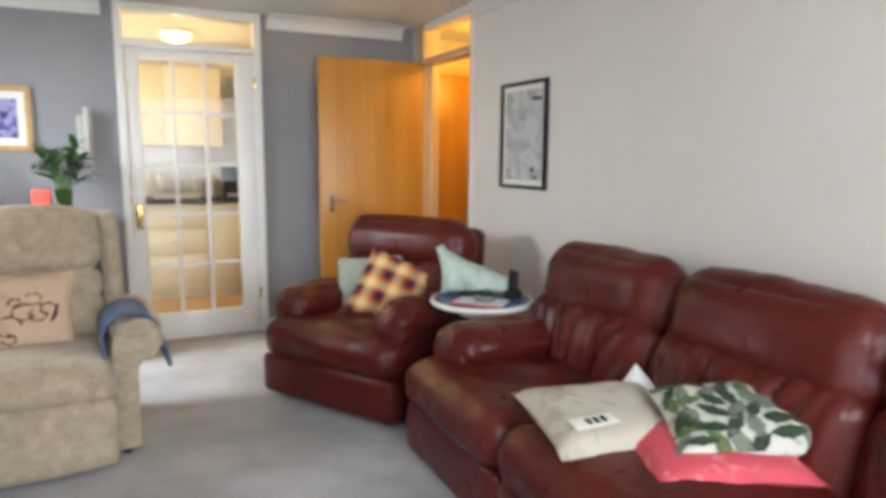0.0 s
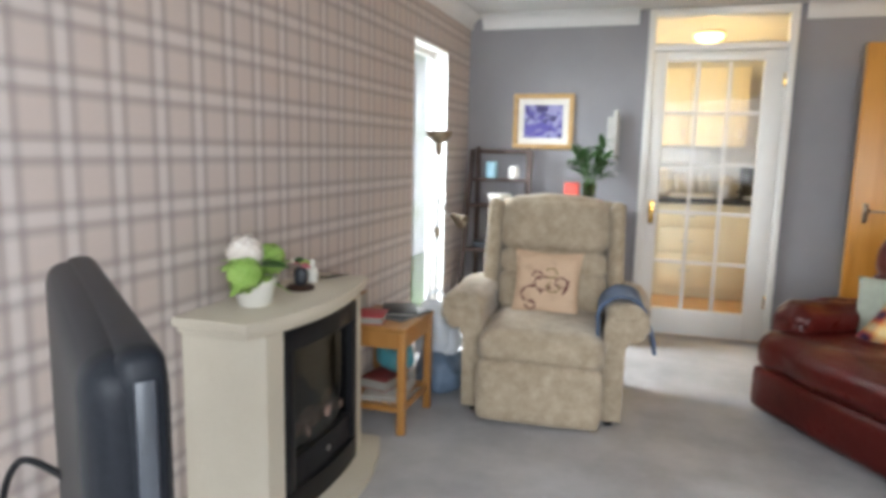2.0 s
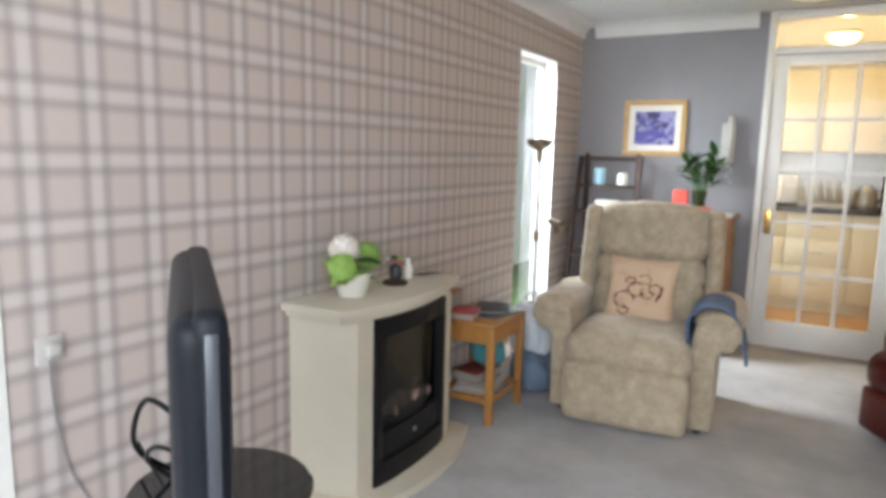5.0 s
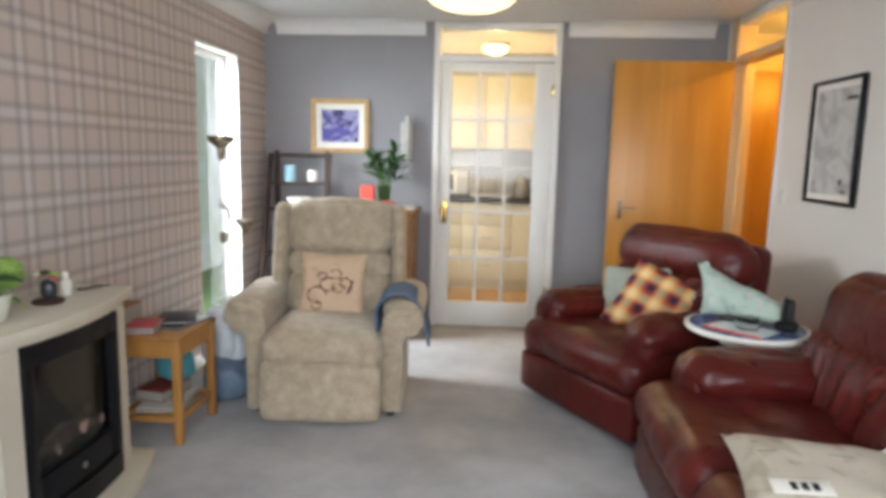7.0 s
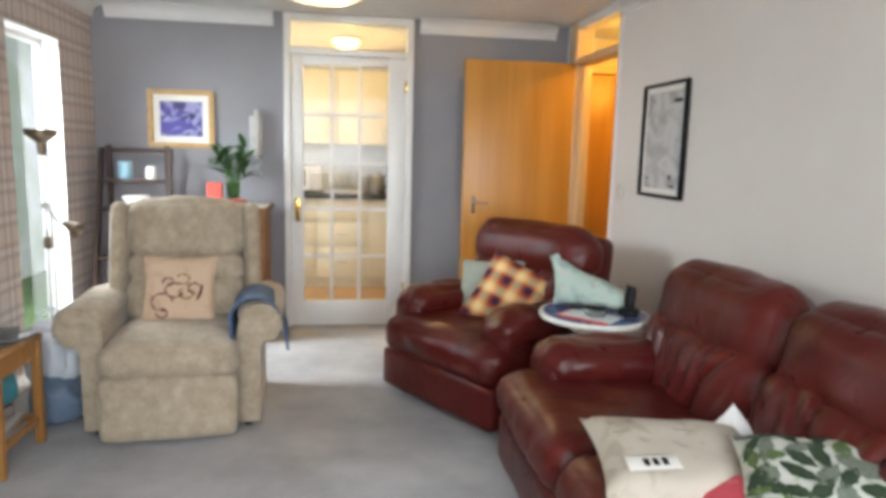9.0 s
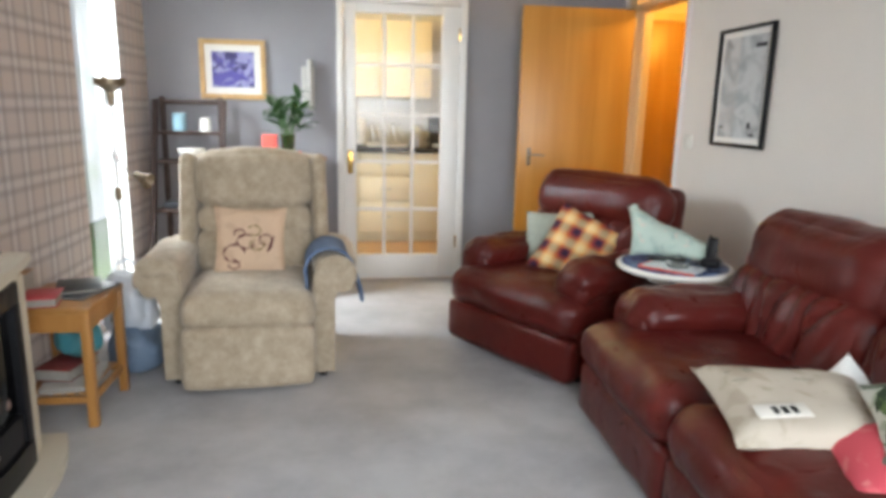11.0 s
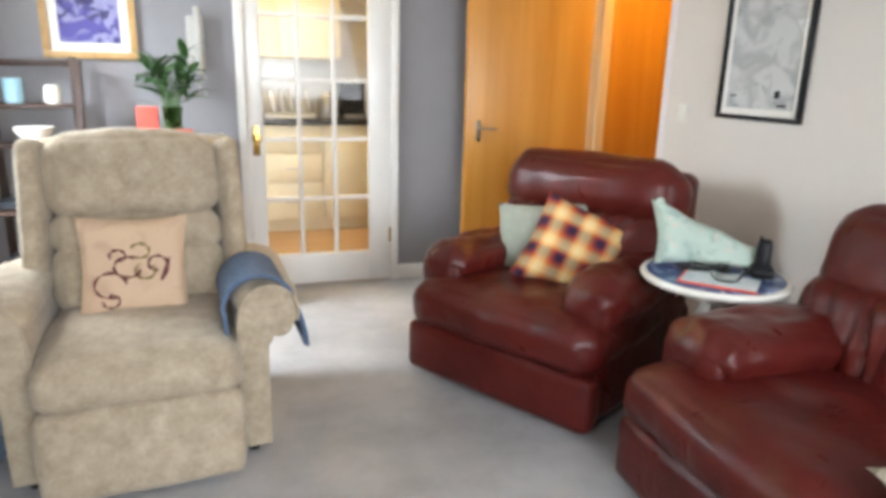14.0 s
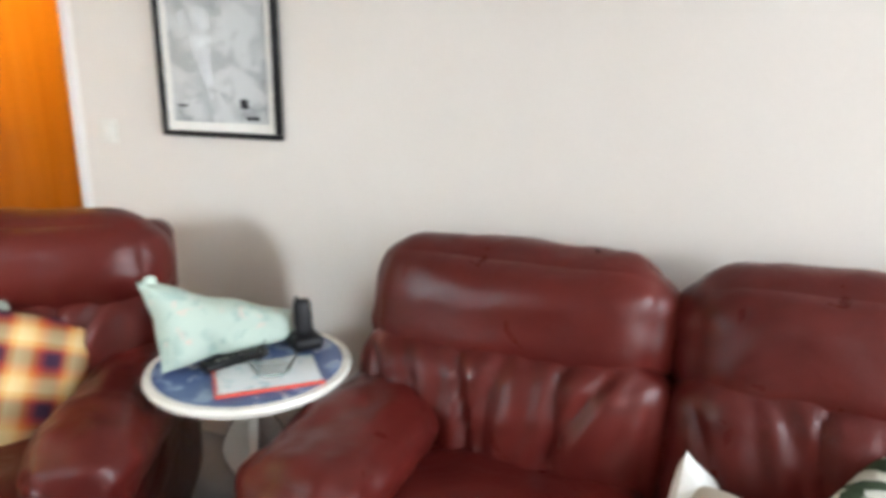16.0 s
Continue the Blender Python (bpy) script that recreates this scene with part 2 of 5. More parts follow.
M = {
    "tartan": tartan_paper("tartan_wallpaper", 0.168, 1.025, 1.434),
    "grey": surface("grey_wall_paint", (0.25, 0.24, 0.254), (0.28, 0.27, 0.284), 3.0, 0.75, bump=0.05),
    "cream": surface("cream_wall_paint", (0.69, 0.64, 0.58), (0.73, 0.68, 0.62), 2.0, 0.7, bump=0.05),
    "ceiling": surface("white_ceiling_paint", (0.64, 0.63, 0.61), (0.70, 0.69, 0.67), 2.5, 0.8, bump=0.06),
    "white": surface("white_gloss_paint", (0.73, 0.71, 0.67), (0.79, 0.77, 0.73), 5.0, 0.35, bump=0.03),
    "carpet": carpet_material(),
    "leather": leather("oxblood_leather", (0.064, 0.0075, 0.006), (0.096, 0.012, 0.009)),
    "chenille": surface("beige_chenille", (0.315, 0.25, 0.17), (0.485, 0.40, 0.29), 17.0, 0.95, bump=0.6, fine=85.0, sheen=0.25, spec=0.2),
    "oak": wood("honey_oak_veneer", (0.44, 0.185, 0.022), (0.54, 0.25, 0.045), 0.35),
    "pale_oak": wood("pale_oak_frame", (0.62, 0.40, 0.19), (0.70, 0.48, 0.25), 0.4),
    "pine": wood("golden_pine", (0.33, 0.14, 0.032), (0.44, 0.215, 0.06), 0.4),
    "dark_wood": wood("dark_stained_wood", (0.028, 0.011, 0.006), (0.055, 0.025, 0.014), 0.6),
    "chest_wood": wood("carved_brown_wood", (0.20, 0.08, 0.02), (0.36, 0.17, 0.05), 0.45, (1, 1, 1), 20),
    "cream_suite": surface("cream_fire_surround", (0.55, 0.50, 0.40), (0.60, 0.55, 0.45), 3.0, 0.45, bump=0.04),
    "black": surface("black_enamel", (0.006, 0.006, 0.007), (0.012, 0.012, 0.014), 6.0, 0.35, bump=0.03, spec=0.18),
    "black_gloss": surface("black_gloss_plastic", (0.008, 0.009, 0.012), (0.014, 0.016, 0.02), 4.0, 0.12, bump=0.01, coat=0.5),
    "dark_grey": surface("dark_grey_plastic", (0.025, 0.029, 0.036), (0.04, 0.046, 0.056), 6.0, 0.3, bump=0.04),
    "tv_gloss": surface("glossy_black_casing", (0.008, 0.009, 0.012), (0.014, 0.016, 0.02), 4.0, 0.38, bump=0.01, spec=0.12),
    "steel": surface("brushed_steel", (0.40, 0.39, 0.37), (0.5, 0.49, 0.46), 20.0, 0.35, 1.0, 0.05),
    "bronze": surface("brushed_bronze", (0.20, 0.15, 0.10), (0.28, 0.22, 0.15), 20.0, 0.35, 1.0, 0.05),
    "brass": surface("polished_brass", (0.65, 0.42, 0.12), (0.75, 0.5, 0.18), 20.0, 0.2, 1.0, 0.02),
    "glass": clear("window_glass", (1, 1, 1), 0.0, 1.22),
    "fire_glass": clear("smoked_fire_glass", (0.42, 0.43, 0.40), 0.03),
    "linen": blotch("tan_printed_linen", (0.60, 0.43, 0.29), [((0.52, 0.36, 0.24), 0.0)], 14, 0.5, 0.7),
    "motif": surface("maroon_thread", (0.09, 0.02, 0.025), (0.19, 0.05, 0.055), 50, 0.9),
    "motif_green": surface("olive_thread", (0.20, 0.15, 0.05), (0.30, 0.22, 0.09), 50, 0.9),
    "plaid": check_cloth("plaid_cloth"),
    "sage": surface("sage_green_cloth", (0.27, 0.29, 0.235), (0.33, 0.35, 0.29), 30, 0.9, bump=0.3, fine=200),
    "mint": blotch("mint_print_cloth", (0.45, 0.55, 0.47), [((0.33, 0.44, 0.39), 0.02), ((0.62, 0.50, 0.42), 0.12)], 18, 0.5, 0.6),
    "cream_print": blotch("cream_print_cloth", (0.48, 0.43, 0.345), [((0.39, 0.33, 0.25), 0.03), ((0.34, 0.29, 0.2), 0.13)], 12, 0.5, 0.62),
    "leaf_cloth": blotch("pale_leaf_cushion_cloth", (0.56, 0.56, 0.49), [((0.36, 0.40, 0.30), 0.06)], 22, 0.5, 0.6),
    "print_dark": surface("dark_green_print", (0.012, 0.028, 0.012), (0.035, 0.06, 0.025), 60, 0.85),
    "print_green": surface("mid_green_print", (0.06, 0.10, 0.03), (0.12, 0.17, 0.06), 60, 0.85),
    "print_grey": surface("grey_green_print", (0.10, 0.12, 0.09), (0.20, 0.22, 0.17), 60, 0.85),
    "coral": blotch("coral_pink_cloth", (0.58, 0.075, 0.10), [((0.66, 0.20, 0.20), 0.08)], 20, 0.5, 0.65),
    "denim": surface("blue_denim_cloth", (0.075, 0.115, 0.19), (0.12, 0.17, 0.27), 40, 0.95, bump=0.4, fine=250),
    "table_blue": blotch("blue_tile_print", (0.07, 0.11, 0.24), [((0.20, 0.27, 0.42), 0.02), ((0.45, 0.48, 0.55), 0.12)], 16, 0.5, 0.62, 0.2),
    "paper": blotch("printed_paper", (0.62, 0.66, 0.66), [((0.35, 0.50, 0.52), 0.03)], 25, 0.5, 0.6, 0.6),
    "red": surface("red_card", (0.55, 0.06, 0.04), (0.68, 0.10, 0.07), 8, 0.5),
    "pages": surface("yellowed_page_edges", (0.26, 0.24, 0.21), (0.36, 0.34, 0.30), 120, 0.9),
    "crimson": surface("crimson_card", (0.36, 0.02, 0.03), (0.46, 0.04, 0.05), 8, 0.5),
    "deep_red": surface("deep_red_card", (0.16, 0.02, 0.02), (0.25, 0.04, 0.035), 8, 0.5),
    "teal": surface("teal_plastic_bag", (0.05, 0.24, 0.28), (0.10, 0.34, 0.38), 8, 0.4),
    "map": blotch("grey_map_print", (0.52, 0.52, 0.50), [((0.36, 0.36, 0.35), -0.03), ((0.22, 0.22, 0.22), 0.12)], 7, 0.46, 0.60, 0.6, 1.2),
    "art": blotch("violet_wave_print", (0.27, 0.26, 0.46), [((0.065, 0.05, 0.26), -0.03), ((0.02, 0.012, 0.09), 0.06)], 7, 0.45, 0.55, 0.5, 1.6),
    "gilt": surface("pale_gilt_frame", (0.42, 0.24, 0.08), (0.56, 0.36, 0.15), 20, 0.4, bump=0.15),
    "mount": surface("ivory_mount_board", (0.74, 0.71, 0.64), (0.78, 0.75, 0.69), 20, 0.85),
    "leaf": surface("plant_leaf", (0.02, 0.065, 0.014), (0.05, 0.12, 0.03), 14, 0.4, spec=0.4),
    "stem": surface("plant_stem", (0.06, 0.12, 0.03), (0.09, 0.17, 0.05), 20, 0.5),
    "lime_leaf": surface("lime_green_leaf", (0.24, 0.42, 0.07), (0.40, 0.58, 0.16), 14, 0.6),
    "petal": surface("cream_petal", (0.70, 0.62, 0.54), (0.80, 0.76, 0.70), 20, 0.7),
    "pink_petal": surface("dusky_pink_petal", (0.35, 0.08, 0.12), (0.5, 0.16, 0.18), 20, 0.7),
    "ceramic": surface("white_ceramic", (0.72, 0.70, 0.62), (0.80, 0.78, 0.72), 10, 0.25, bump=0.02),
    "blue_ceramic": surface("pale_blue_ceramic", (0.28, 0.47, 0.56), (0.34, 0.54, 0.62), 10, 0.3, bump=0.02),
    "kitchen": surface("cream_cabinet_paint", (0.70, 0.63, 0.44), (0.76, 0.69, 0.50), 6, 0.4, bump=0.03),
    "worktop": surface("black_granite_worktop", (0.012, 0.012, 0.014), (0.05, 0.05, 0.055), 60, 0.25, bump=0.03),
    "tile": surface("pale_wall_tile", (0.55, 0.53, 0.48), (0.62, 0.60, 0.55), 8, 0.25, bump=0.03),
    "floor_wood": wood("oak_floor_board", (0.42, 0.23, 0.09), (0.54, 0.32, 0.14), 0.35, (0.1, 1, 1)),
    "warm_paint": surface("hall_paint", (0.62, 0.52, 0.38), (0.68, 0.58, 0.43), 4, 0.7),
    "lamp_glass": glowing("lit_opal_glass", (1.0, 0.80, 0.46), 2.2),
    "kitchen_glass": glowing("lit_kitchen_glass", (1.0, 0.70, 0.30), 6.0),
    "flex_grey": surface("grey_flex_sheath", (0.22, 0.21, 0.21), (0.28, 0.27, 0.27), 20, 0.5),
    "plug_white": surface("aged_white_plastic", (0.44, 0.415, 0.39), (0.50, 0.47, 0.44), 10, 0.5, bump=0.02),
    "bag": clear("plastic_bag_film", (0.80, 0.86, 0.92), 0.5, 1.08),
    "bag_white": surface("white_plastic_bag", (0.62, 0.66, 0.70), (0.72, 0.75, 0.78), 9, 0.35, bump=0.3, fine=30),
    "bag_blue": surface("grey_blue_bag", (0.11, 0.16, 0.23), (0.17, 0.23, 0.31), 9, 0.45, bump=0.3, fine=30),
    "net": surface("white_lace_cloth", (0.74, 0.74, 0.70), (0.82, 0.82, 0.78), 60, 0.9, bump=0.4, fine=120),
    "ember": surface("ash_grey_logs", (0.16, 0.09, 0.07), (0.40, 0.27, 0.22), 30, 0.9, bump=0.6),
    "grey_plastic": surface("pale_grey_plastic", (0.44, 0.42, 0.38), (0.50, 0.48, 0.44), 10, 0.4, bump=0.02),
}
outside = bpy.data.materials.new("bright_garden_distance")
outside.use_nodes = True
ont = outside.node_tree
ont.nodes.remove(ont.nodes["Principled BSDF"])
oe = ont.nodes.new("ShaderNodeEmission")
otc = add(ont, "TexCoord")
onz = add(ont, "TexNoise", Scale=1.3, Detail=6.0)
orp = ont.nodes.new("ShaderNodeValToRGB")
orp.color_ramp.elements[0].position, orp.color_ramp.elements[1].position = 0.40, 0.58
orp.color_ramp.elements[0].color, orp.color_ramp.elements[1].color = (0.62, 0.76, 0.64, 1), (0.86, 0.94, 1.0, 1)
ont.links.new(otc.outputs["Object"], onz.inputs["Vector"])
ont.links.new(onz.outputs[0], orp.inputs[0])
ont.links.new(orp.outputs[0], oe.inputs[0])
oe.inputs[1].default_value = 0.72
ont.links.new(oe.outputs[0], ont.nodes["Material Output"].inputs[0])


# ---- mesh helpers ----
def finish(bm, name, mat, smooth=True, angle=40):
    me = bpy.data.meshes.new(name)
    bmesh.ops.recalc_face_normals(bm, faces=bm.faces)
    if smooth:
        for f in bm.faces:
            f.smooth = True
        for e in bm.edges:
            if len(e.link_faces) == 2 and e.calc_face_angle(0) > radians(angle):
                e.smooth = False
    bm.to_mesh(me)
    bm.free()
    if mat:
        me.materials.append(mat)
    return me


def part(name, bm, material, parent, label="", m=None):
    ob = new(name, finish(bm, name, material))
    ob.parent = parent
    if m is not None:
        ob.matrix_basis = m
    if label:
        ob["label"] = label
    return ob


def thing(name, label, category, x, y, z=0.0, rz=0.0, group=""):
    ob = new(name)
    ob.empty_display_size = 0.1
    ob.matrix_basis = pose(x, y, z, 0, 0, rz)
    return tagged(ob, label, category, group)


def setting(name, bm, material, label, category="", m=None):
    ob = new(name, finish(bm, name, material))
    if m is not None:
        ob.matrix_basis = m
    return tagged(ob, label, category or name.split("_")[0], "", "structure")


def box(x0, x1, y0, y1, z0, z1, bevel=0.0, seg=2, bm=None):
    b = bmesh.new()
    bmesh.ops.create_cube(b, size=1.0, matrix=Matrix.Translation(((x0 + x1) / 2, (y0 + y1) / 2, (z0 + z1) / 2)) @ Matrix.Diagonal((x1 - x0, y1 - y0, z1 - z0, 1)))
    if bevel:
        bmesh.ops.bevel(b, geom=b.edges[:], offset=bevel, segments=seg, profile=0.5, affect="EDGES")
    return merge(bm, b)


def merge(bm, b):
    if bm is None:
        return b
    me = bpy.data.meshes.new("tmp")
    b.to_mesh(me)
    b.free()
    bm.from_mesh(me)
    bpy.data.meshes.remove(me)
    return bm


def soft_box(w, d, h, r, n=12, puff=0.0, wrinkle=0.0, centre=(0, 0, 0), seed=0.0, taper=0.0, folds=0.0):
    """A rounded upholstery block, w x d x h about centre, with bulging faces and slight wrinkles."""
    b = bmesh.new()
    half = Vector((w / 2, d / 2, h / 2))
    r = min(r, min(half) * 0.999)
    vs = {}

    def spread(i):
        u = 2 * i / n - 1
        return math.copysign(1 - (1 - abs(u)) ** 1.7, u)

    def vert(i, j, k):
        if (i, j, k) in vs:
            return vs[i, j, k]
        p = Vector((spread(i), spread(j), spread(k)))
        q = Vector([p[a] * half[a] for a in range(3)])
        inner = Vector([max(-(half[a] - r), min(half[a] - r, q[a])) for a in range(3)])
        out = q - inner
        out = out.normalized() if out.length > 1e-9 else Vector((0, 0, 0))
        pos = inner + out * r
        a0, a1, a2 = (1 - p[0] ** 2), (1 - p[1] ** 2), (1 - p[2] ** 2)
        pos += Vector((p[0] * a1 * a2, p[1] * a0 * a2, p[2] * a0 * a1)) * puff
        if wrinkle:
            s = pos * 7 + Vector((seed, seed * 2, 0))
            pos += out * wrinkle * noise.noise(s) + out * wrinkle * 0.5 * noise.noise(s * 2.7)
        if folds:
            f = 0.0
            for c in range(9):
                fan = 1 - 0.32 * (1 - p[2]) * (0.4 + 0.6 * ((c * 5) % 3) / 2)
                line = w * ((c + 0.5) / 9 - 0.5) * fan + 0.016 * math.sin(c * 2.3 + seed + p[2] * 3.1)
                reach = 0.55 + 0.45 * math.sin(c * 1.9 + seed)
                f += math.exp(-((pos.x - line) / (0.015 + 0.005 * (c % 3))) ** 2) * (0.35 + 0.65 * reach) * max(0.0, min(1.0, (p[2] + 1.1 + reach) / 1.2))
            f -= 0.18 * noise.noise(Vector((pos.x * 9 - pos.z * 3, pos.z * 1.6 + seed, 3)))
            pos += out * -folds * f * max(0.0, 1 - p[2] ** 6) * max(0.0, 1 - p[0] ** 6) * (1.0 if p[1] < -0.5 else 0.0)
        if taper:
            pos.x *= 1 - taper * (p[2] + 1) / 2
        vs[i, j, k] = b.verts.new(pos + Vector(centre))
        return vs[i, j, k]

    for a in range(n):
        for c in range(n):
            for side in (0, n):
                b.faces.new([vert(side, a, c), vert(side, a + 1, c), vert(side, a + 1, c + 1), vert(side, a, c + 1)])
                b.faces.new([vert(a, side, c), vert(a + 1, side, c), vert(a + 1, side, c + 1), vert(a, side, c + 1)])
                b.faces.new([vert(a, c, side), vert(a + 1, c, side), vert(a + 1, c + 1, side), vert(a, c + 1, side)])
    return b


def lathe(profile, seg=28, centre=(0, 0, 0), bm=None):
    """Turn (radius, height) pairs about z."""
    b = bmesh.new()
    rings = []
    for r, z in profile:
        if r < 1e-6:
            rings.append([b.verts.new((centre[0], centre[1], centre[2] + z))])
        else:
            rings.append([b.verts.new((centre[0] + r * math.cos(2 * math.pi * i / seg), centre[1] + r * math.sin(2 * math.pi * i / seg), centre[2] + z)) for i in range(seg)])
    for p, q in zip(rings, rings[1:]):
        for i in range(seg):
            j = (i + 1) % seg
            f = [p[i % len(p)], p[j % len(p)], q[j % len(q)], q[i % len(q)]]
            u = []
            for v in f:
                if v not in u:
                    u.append(v)
            if len(u) > 2:
                b.faces.new(u)
    return merge(bm, b)


def tube(points, r, seg=8, bm=None):
    b = bmesh.new()
    pts = [Vector(p) for p in points]
    rings = []
    for i, p in enumerate(pts):
        d = (pts[min(i + 1, len(pts) - 1)] - pts[max(i - 1, 0)]).normalized()
        a = d.orthogonal().normalized() if not rings else (rings[-1][1] - d * rings[-1][1].dot(d)).normalized()
        c = d.cross(a)
        rr = r[i] if isinstance(r, (list, tuple)) else r
        rings.append(([b.verts.new(p + (a * math.cos(2 * math.pi * k / seg) + c * math.sin(2 * math.pi * k / seg)) * rr) for k in range(seg)], a))
    for (u, _), (v, _) in zip(rings, rings[1:]):
        for k in range(seg):
            b.faces.new([u[k], u[(k + 1) % seg], v[(k + 1) % seg], v[k]])
    b.faces.new(rings[0][0])
    b.faces.new(rings[-1][0])
    return merge(bm, b)


def smooth_path(points, n=8):
    """A rounded line through the points."""
    p = [Vector(q) for q in points]
    p = [2 * p[0] - p[1]] + p + [2 * p[-1] - p[-2]]
    out = []
    for i in range(1, len(p) - 2):
        for k in range(n):
            u = k / n
            out.append(0.5 * (2 * p[i] + (p[i + 1] - p[i - 1]) * u + (2 * p[i - 1] - 5 * p[i] + 4 * p[i + 1] - p[i + 2]) * u * u + (3 * p[i] - p[i - 1] - 3 * p[i + 1] + p[i + 2]) * u ** 3))
    return out + [p[-2]]


def arc(cx, cz, r, a0, a1, n=10):
    return [(cx + r * math.cos(radians(a0 + (a1 - a0) * i / n)), cz + r * math.sin(radians(a0 + (a1 - a0) * i / n))) for i in range(n + 1)]


def prism(outline, lo, hi, axis="y", bevel=0.0, bm=None):
    """Extrude a closed 2D outline along an axis: (x, z) along y, (y, z) along x, (x, y) along z."""
    b = bmesh.new()
    put = {"y": lambda u, v, t: (u, t, v), "x": lambda u, v, t: (t, u, v), "z": lambda u, v, t: (u, v, t)}[axis]
    A = [b.verts.new(put(u, v, lo)) for u, v in outline]
    B = [b.verts.new(put(u, v, hi)) for u, v in outline]
    n = len(A)
    fa, fb = b.faces.new(A), b.faces.new(B)
    for i in range(n):
        b.faces.new([A[i], A[(i + 1) % n], B[(i + 1) % n], B[i]])
    if bevel:
        bmesh.ops.bevel(b, geom=list({e for f in (fa, fb) for e in f.edges}), offset=bevel, segments=3, profile=0.5, affect="EDGES")
    return merge(bm, b)


def pillow(w, h, d, n=16, sag=0.0, seed=0.0):
    """A stuffed square cushion, in the xz plane, thick along y, with drawn-in sides and pointed corners."""
    b = bmesh.new()
    front, back = {}, {}
    for i in range(n + 1):
        for j in range(n + 1):
            u, v = 2 * i / n - 1, 2 * j / n - 1
            pin = 1 - 0.09 * (1 - abs(u) ** 2.0) * abs(v) ** 3
            pin2 = 1 - 0.09 * (1 - abs(v) ** 2.0) * abs(u) ** 3
            x, z = u * w / 2 * pin2, v * h / 2 * pin
            t = max(0.0, (1 - u ** 4) * (1 - v ** 4)) ** 0.55 * d / 2
            wob = 0.012 * noise.noise(Vector((x * 9 + seed, z * 9, seed)))
            edge = i in (0, n) or j in (0, n)
            bend = sag * (u * u)
            front[i, j] = b.verts.new((x, -t - wob * (not edge) + bend, z))
            back[i, j] = front[i, j] if edge else b.verts.new((x, t + bend, z))
    for i in range(n):
        for j in range(n):
            b.faces.new([front[i, j], front[i + 1, j], front[i + 1, j + 1], front[i, j + 1]])
            b.faces.new([back[i, j], back[i, j + 1], back[i + 1, j + 1], back[i + 1, j]])
    return b


# ---- the room ----
W, D, HC = 3.39, 5.0, 2.28
SY = -1.7


def wall_with_hole(axis, at, thick, a0, a1, z1, holes):
    """A wall along one axis; holes are (from, to, bottom, top), in order. It is made of solid blocks round them."""
    bm = None
    def blk(p, q, lo, hi, bm):
        if q - p < 1e-4 or hi - lo < 1e-4:
            return bm
        return box(at, at + thick, p, q, lo, hi, bm=bm) if axis == "y" else box(p, q, at, at + thick, lo, hi, bm=bm)
    pos = a0
    for p, q, lo, hi in holes:
        bm = blk(pos, p, 0, z1, bm)
        bm = blk(p, q, 0, lo, bm)
        bm = blk(p, q, hi, z1, bm)
        pos = q
    return blk(pos, a1, 0, z1, bm)


floor = setting("floor", box(-0.12, W + 0.12, SY - 0.1, D, -0.12, 0.0), M["carpet"], "grey fitted carpet with worn patches", "carpet")
setting("ceiling", box(-0.12, W + 0.12, SY - 0.1, D + 0.1, HC, HC + 0.1), M["ceiling"], "plain white painted ceiling", "ceiling")
WY0, WY1, WZ0, WZ1 = 3.82, 4.46, 0.06, 1.95
setting("wall_west", wall_with_hole("y", -0.14, 0.14, 0.762, D + 0.1, HC, [(WY0, WY1, WZ0, WZ1)]), M["tartan"], "wall papered in beige and grey tartan check", "wall")
FX0, FX1 = 1.29, 2.215
setting("wall_north", wall_with_hole("x", D, 0.1, -0.0, W, HC, [(FX0, FX1, 0, HC)]), M["grey"], "grey painted wall around the glazed door", "wall")
EY0, EY1 = 4.00, 4.80
setting("wall_east", wall_with_hole("y", W, 0.1, SY, D + 0.1, HC, [(EY0, EY1, 0, HC)]), M["cream"], "cream painted wall behind the sofa", "wall")
setting("wall_west_end", box(-0.14, 0.006, SY - 0.1, 0.762, 0, HC), M["white"], "white painted panel at the end of the papered wall", "wall")
BX0, BX1, BZ0, BZ1 = 0.3, 3.1, 0.5, 2.1
setting("wall_south", wall_with_hole("x", SY - 0.12, 0.12, -0.14, W + 0.1, HC, [(BX0, BX1, BZ0, BZ1)]), M["cream"], "cream painted wall with the bay window", "wall")


def coving(name, p, q, inward):
    """Plaster cove along the ceiling from p to q; inward is the way into the room."""
    prof = [(0, HC - 0.1), (0.012, HC - 0.1)] + [(0.1 - 0.088 * math.cos(radians(a)), HC - 0.1 + 0.088 * math.sin(radians(a))) for a in range(0, 91, 15)] + [(0.1, HC - 0.004), (0, HC - 0.004)]
    b = bmesh.new()
    rings = []
    for e in (p, q):
        rings.append([b.verts.new((e[0] + inward[0] * (u + 0.002), e[1] + inward[1] * (u + 0.002), z)) for u, z in prof])
    n = len(prof)
    for i in range(n):
        b.faces.new([rings[0][i], rings[0][(i + 1) % n], rings[1][(i + 1) % n], rings[1][i]])
    b.faces.new(rings[0])
    b.faces.new(rings[1])
    return setting(name, b, M["ceiling"], "white plaster coving along the ceiling", "coving")


coving("trim_coving_west", (0.006, SY), (0.006, D), (1, 0))
coving("trim_coving_north_left", (0.1, D), (FX0 - 0.07, D), (0, -1))
coving("trim_coving_north_right", (FX1 + 0.045, D), (W - 0.1, D), (0, -1))
coving("trim_coving_east", (W, SY), (W, EY0 - 0.025), (-1, 0))


def skirting(name, x0, x1, y0, y1):
    return setting(name, box(x0, x1, y0, y1, 0.0, 0.09, 0.006), M["white"], "white painted skirting board", "skirting")


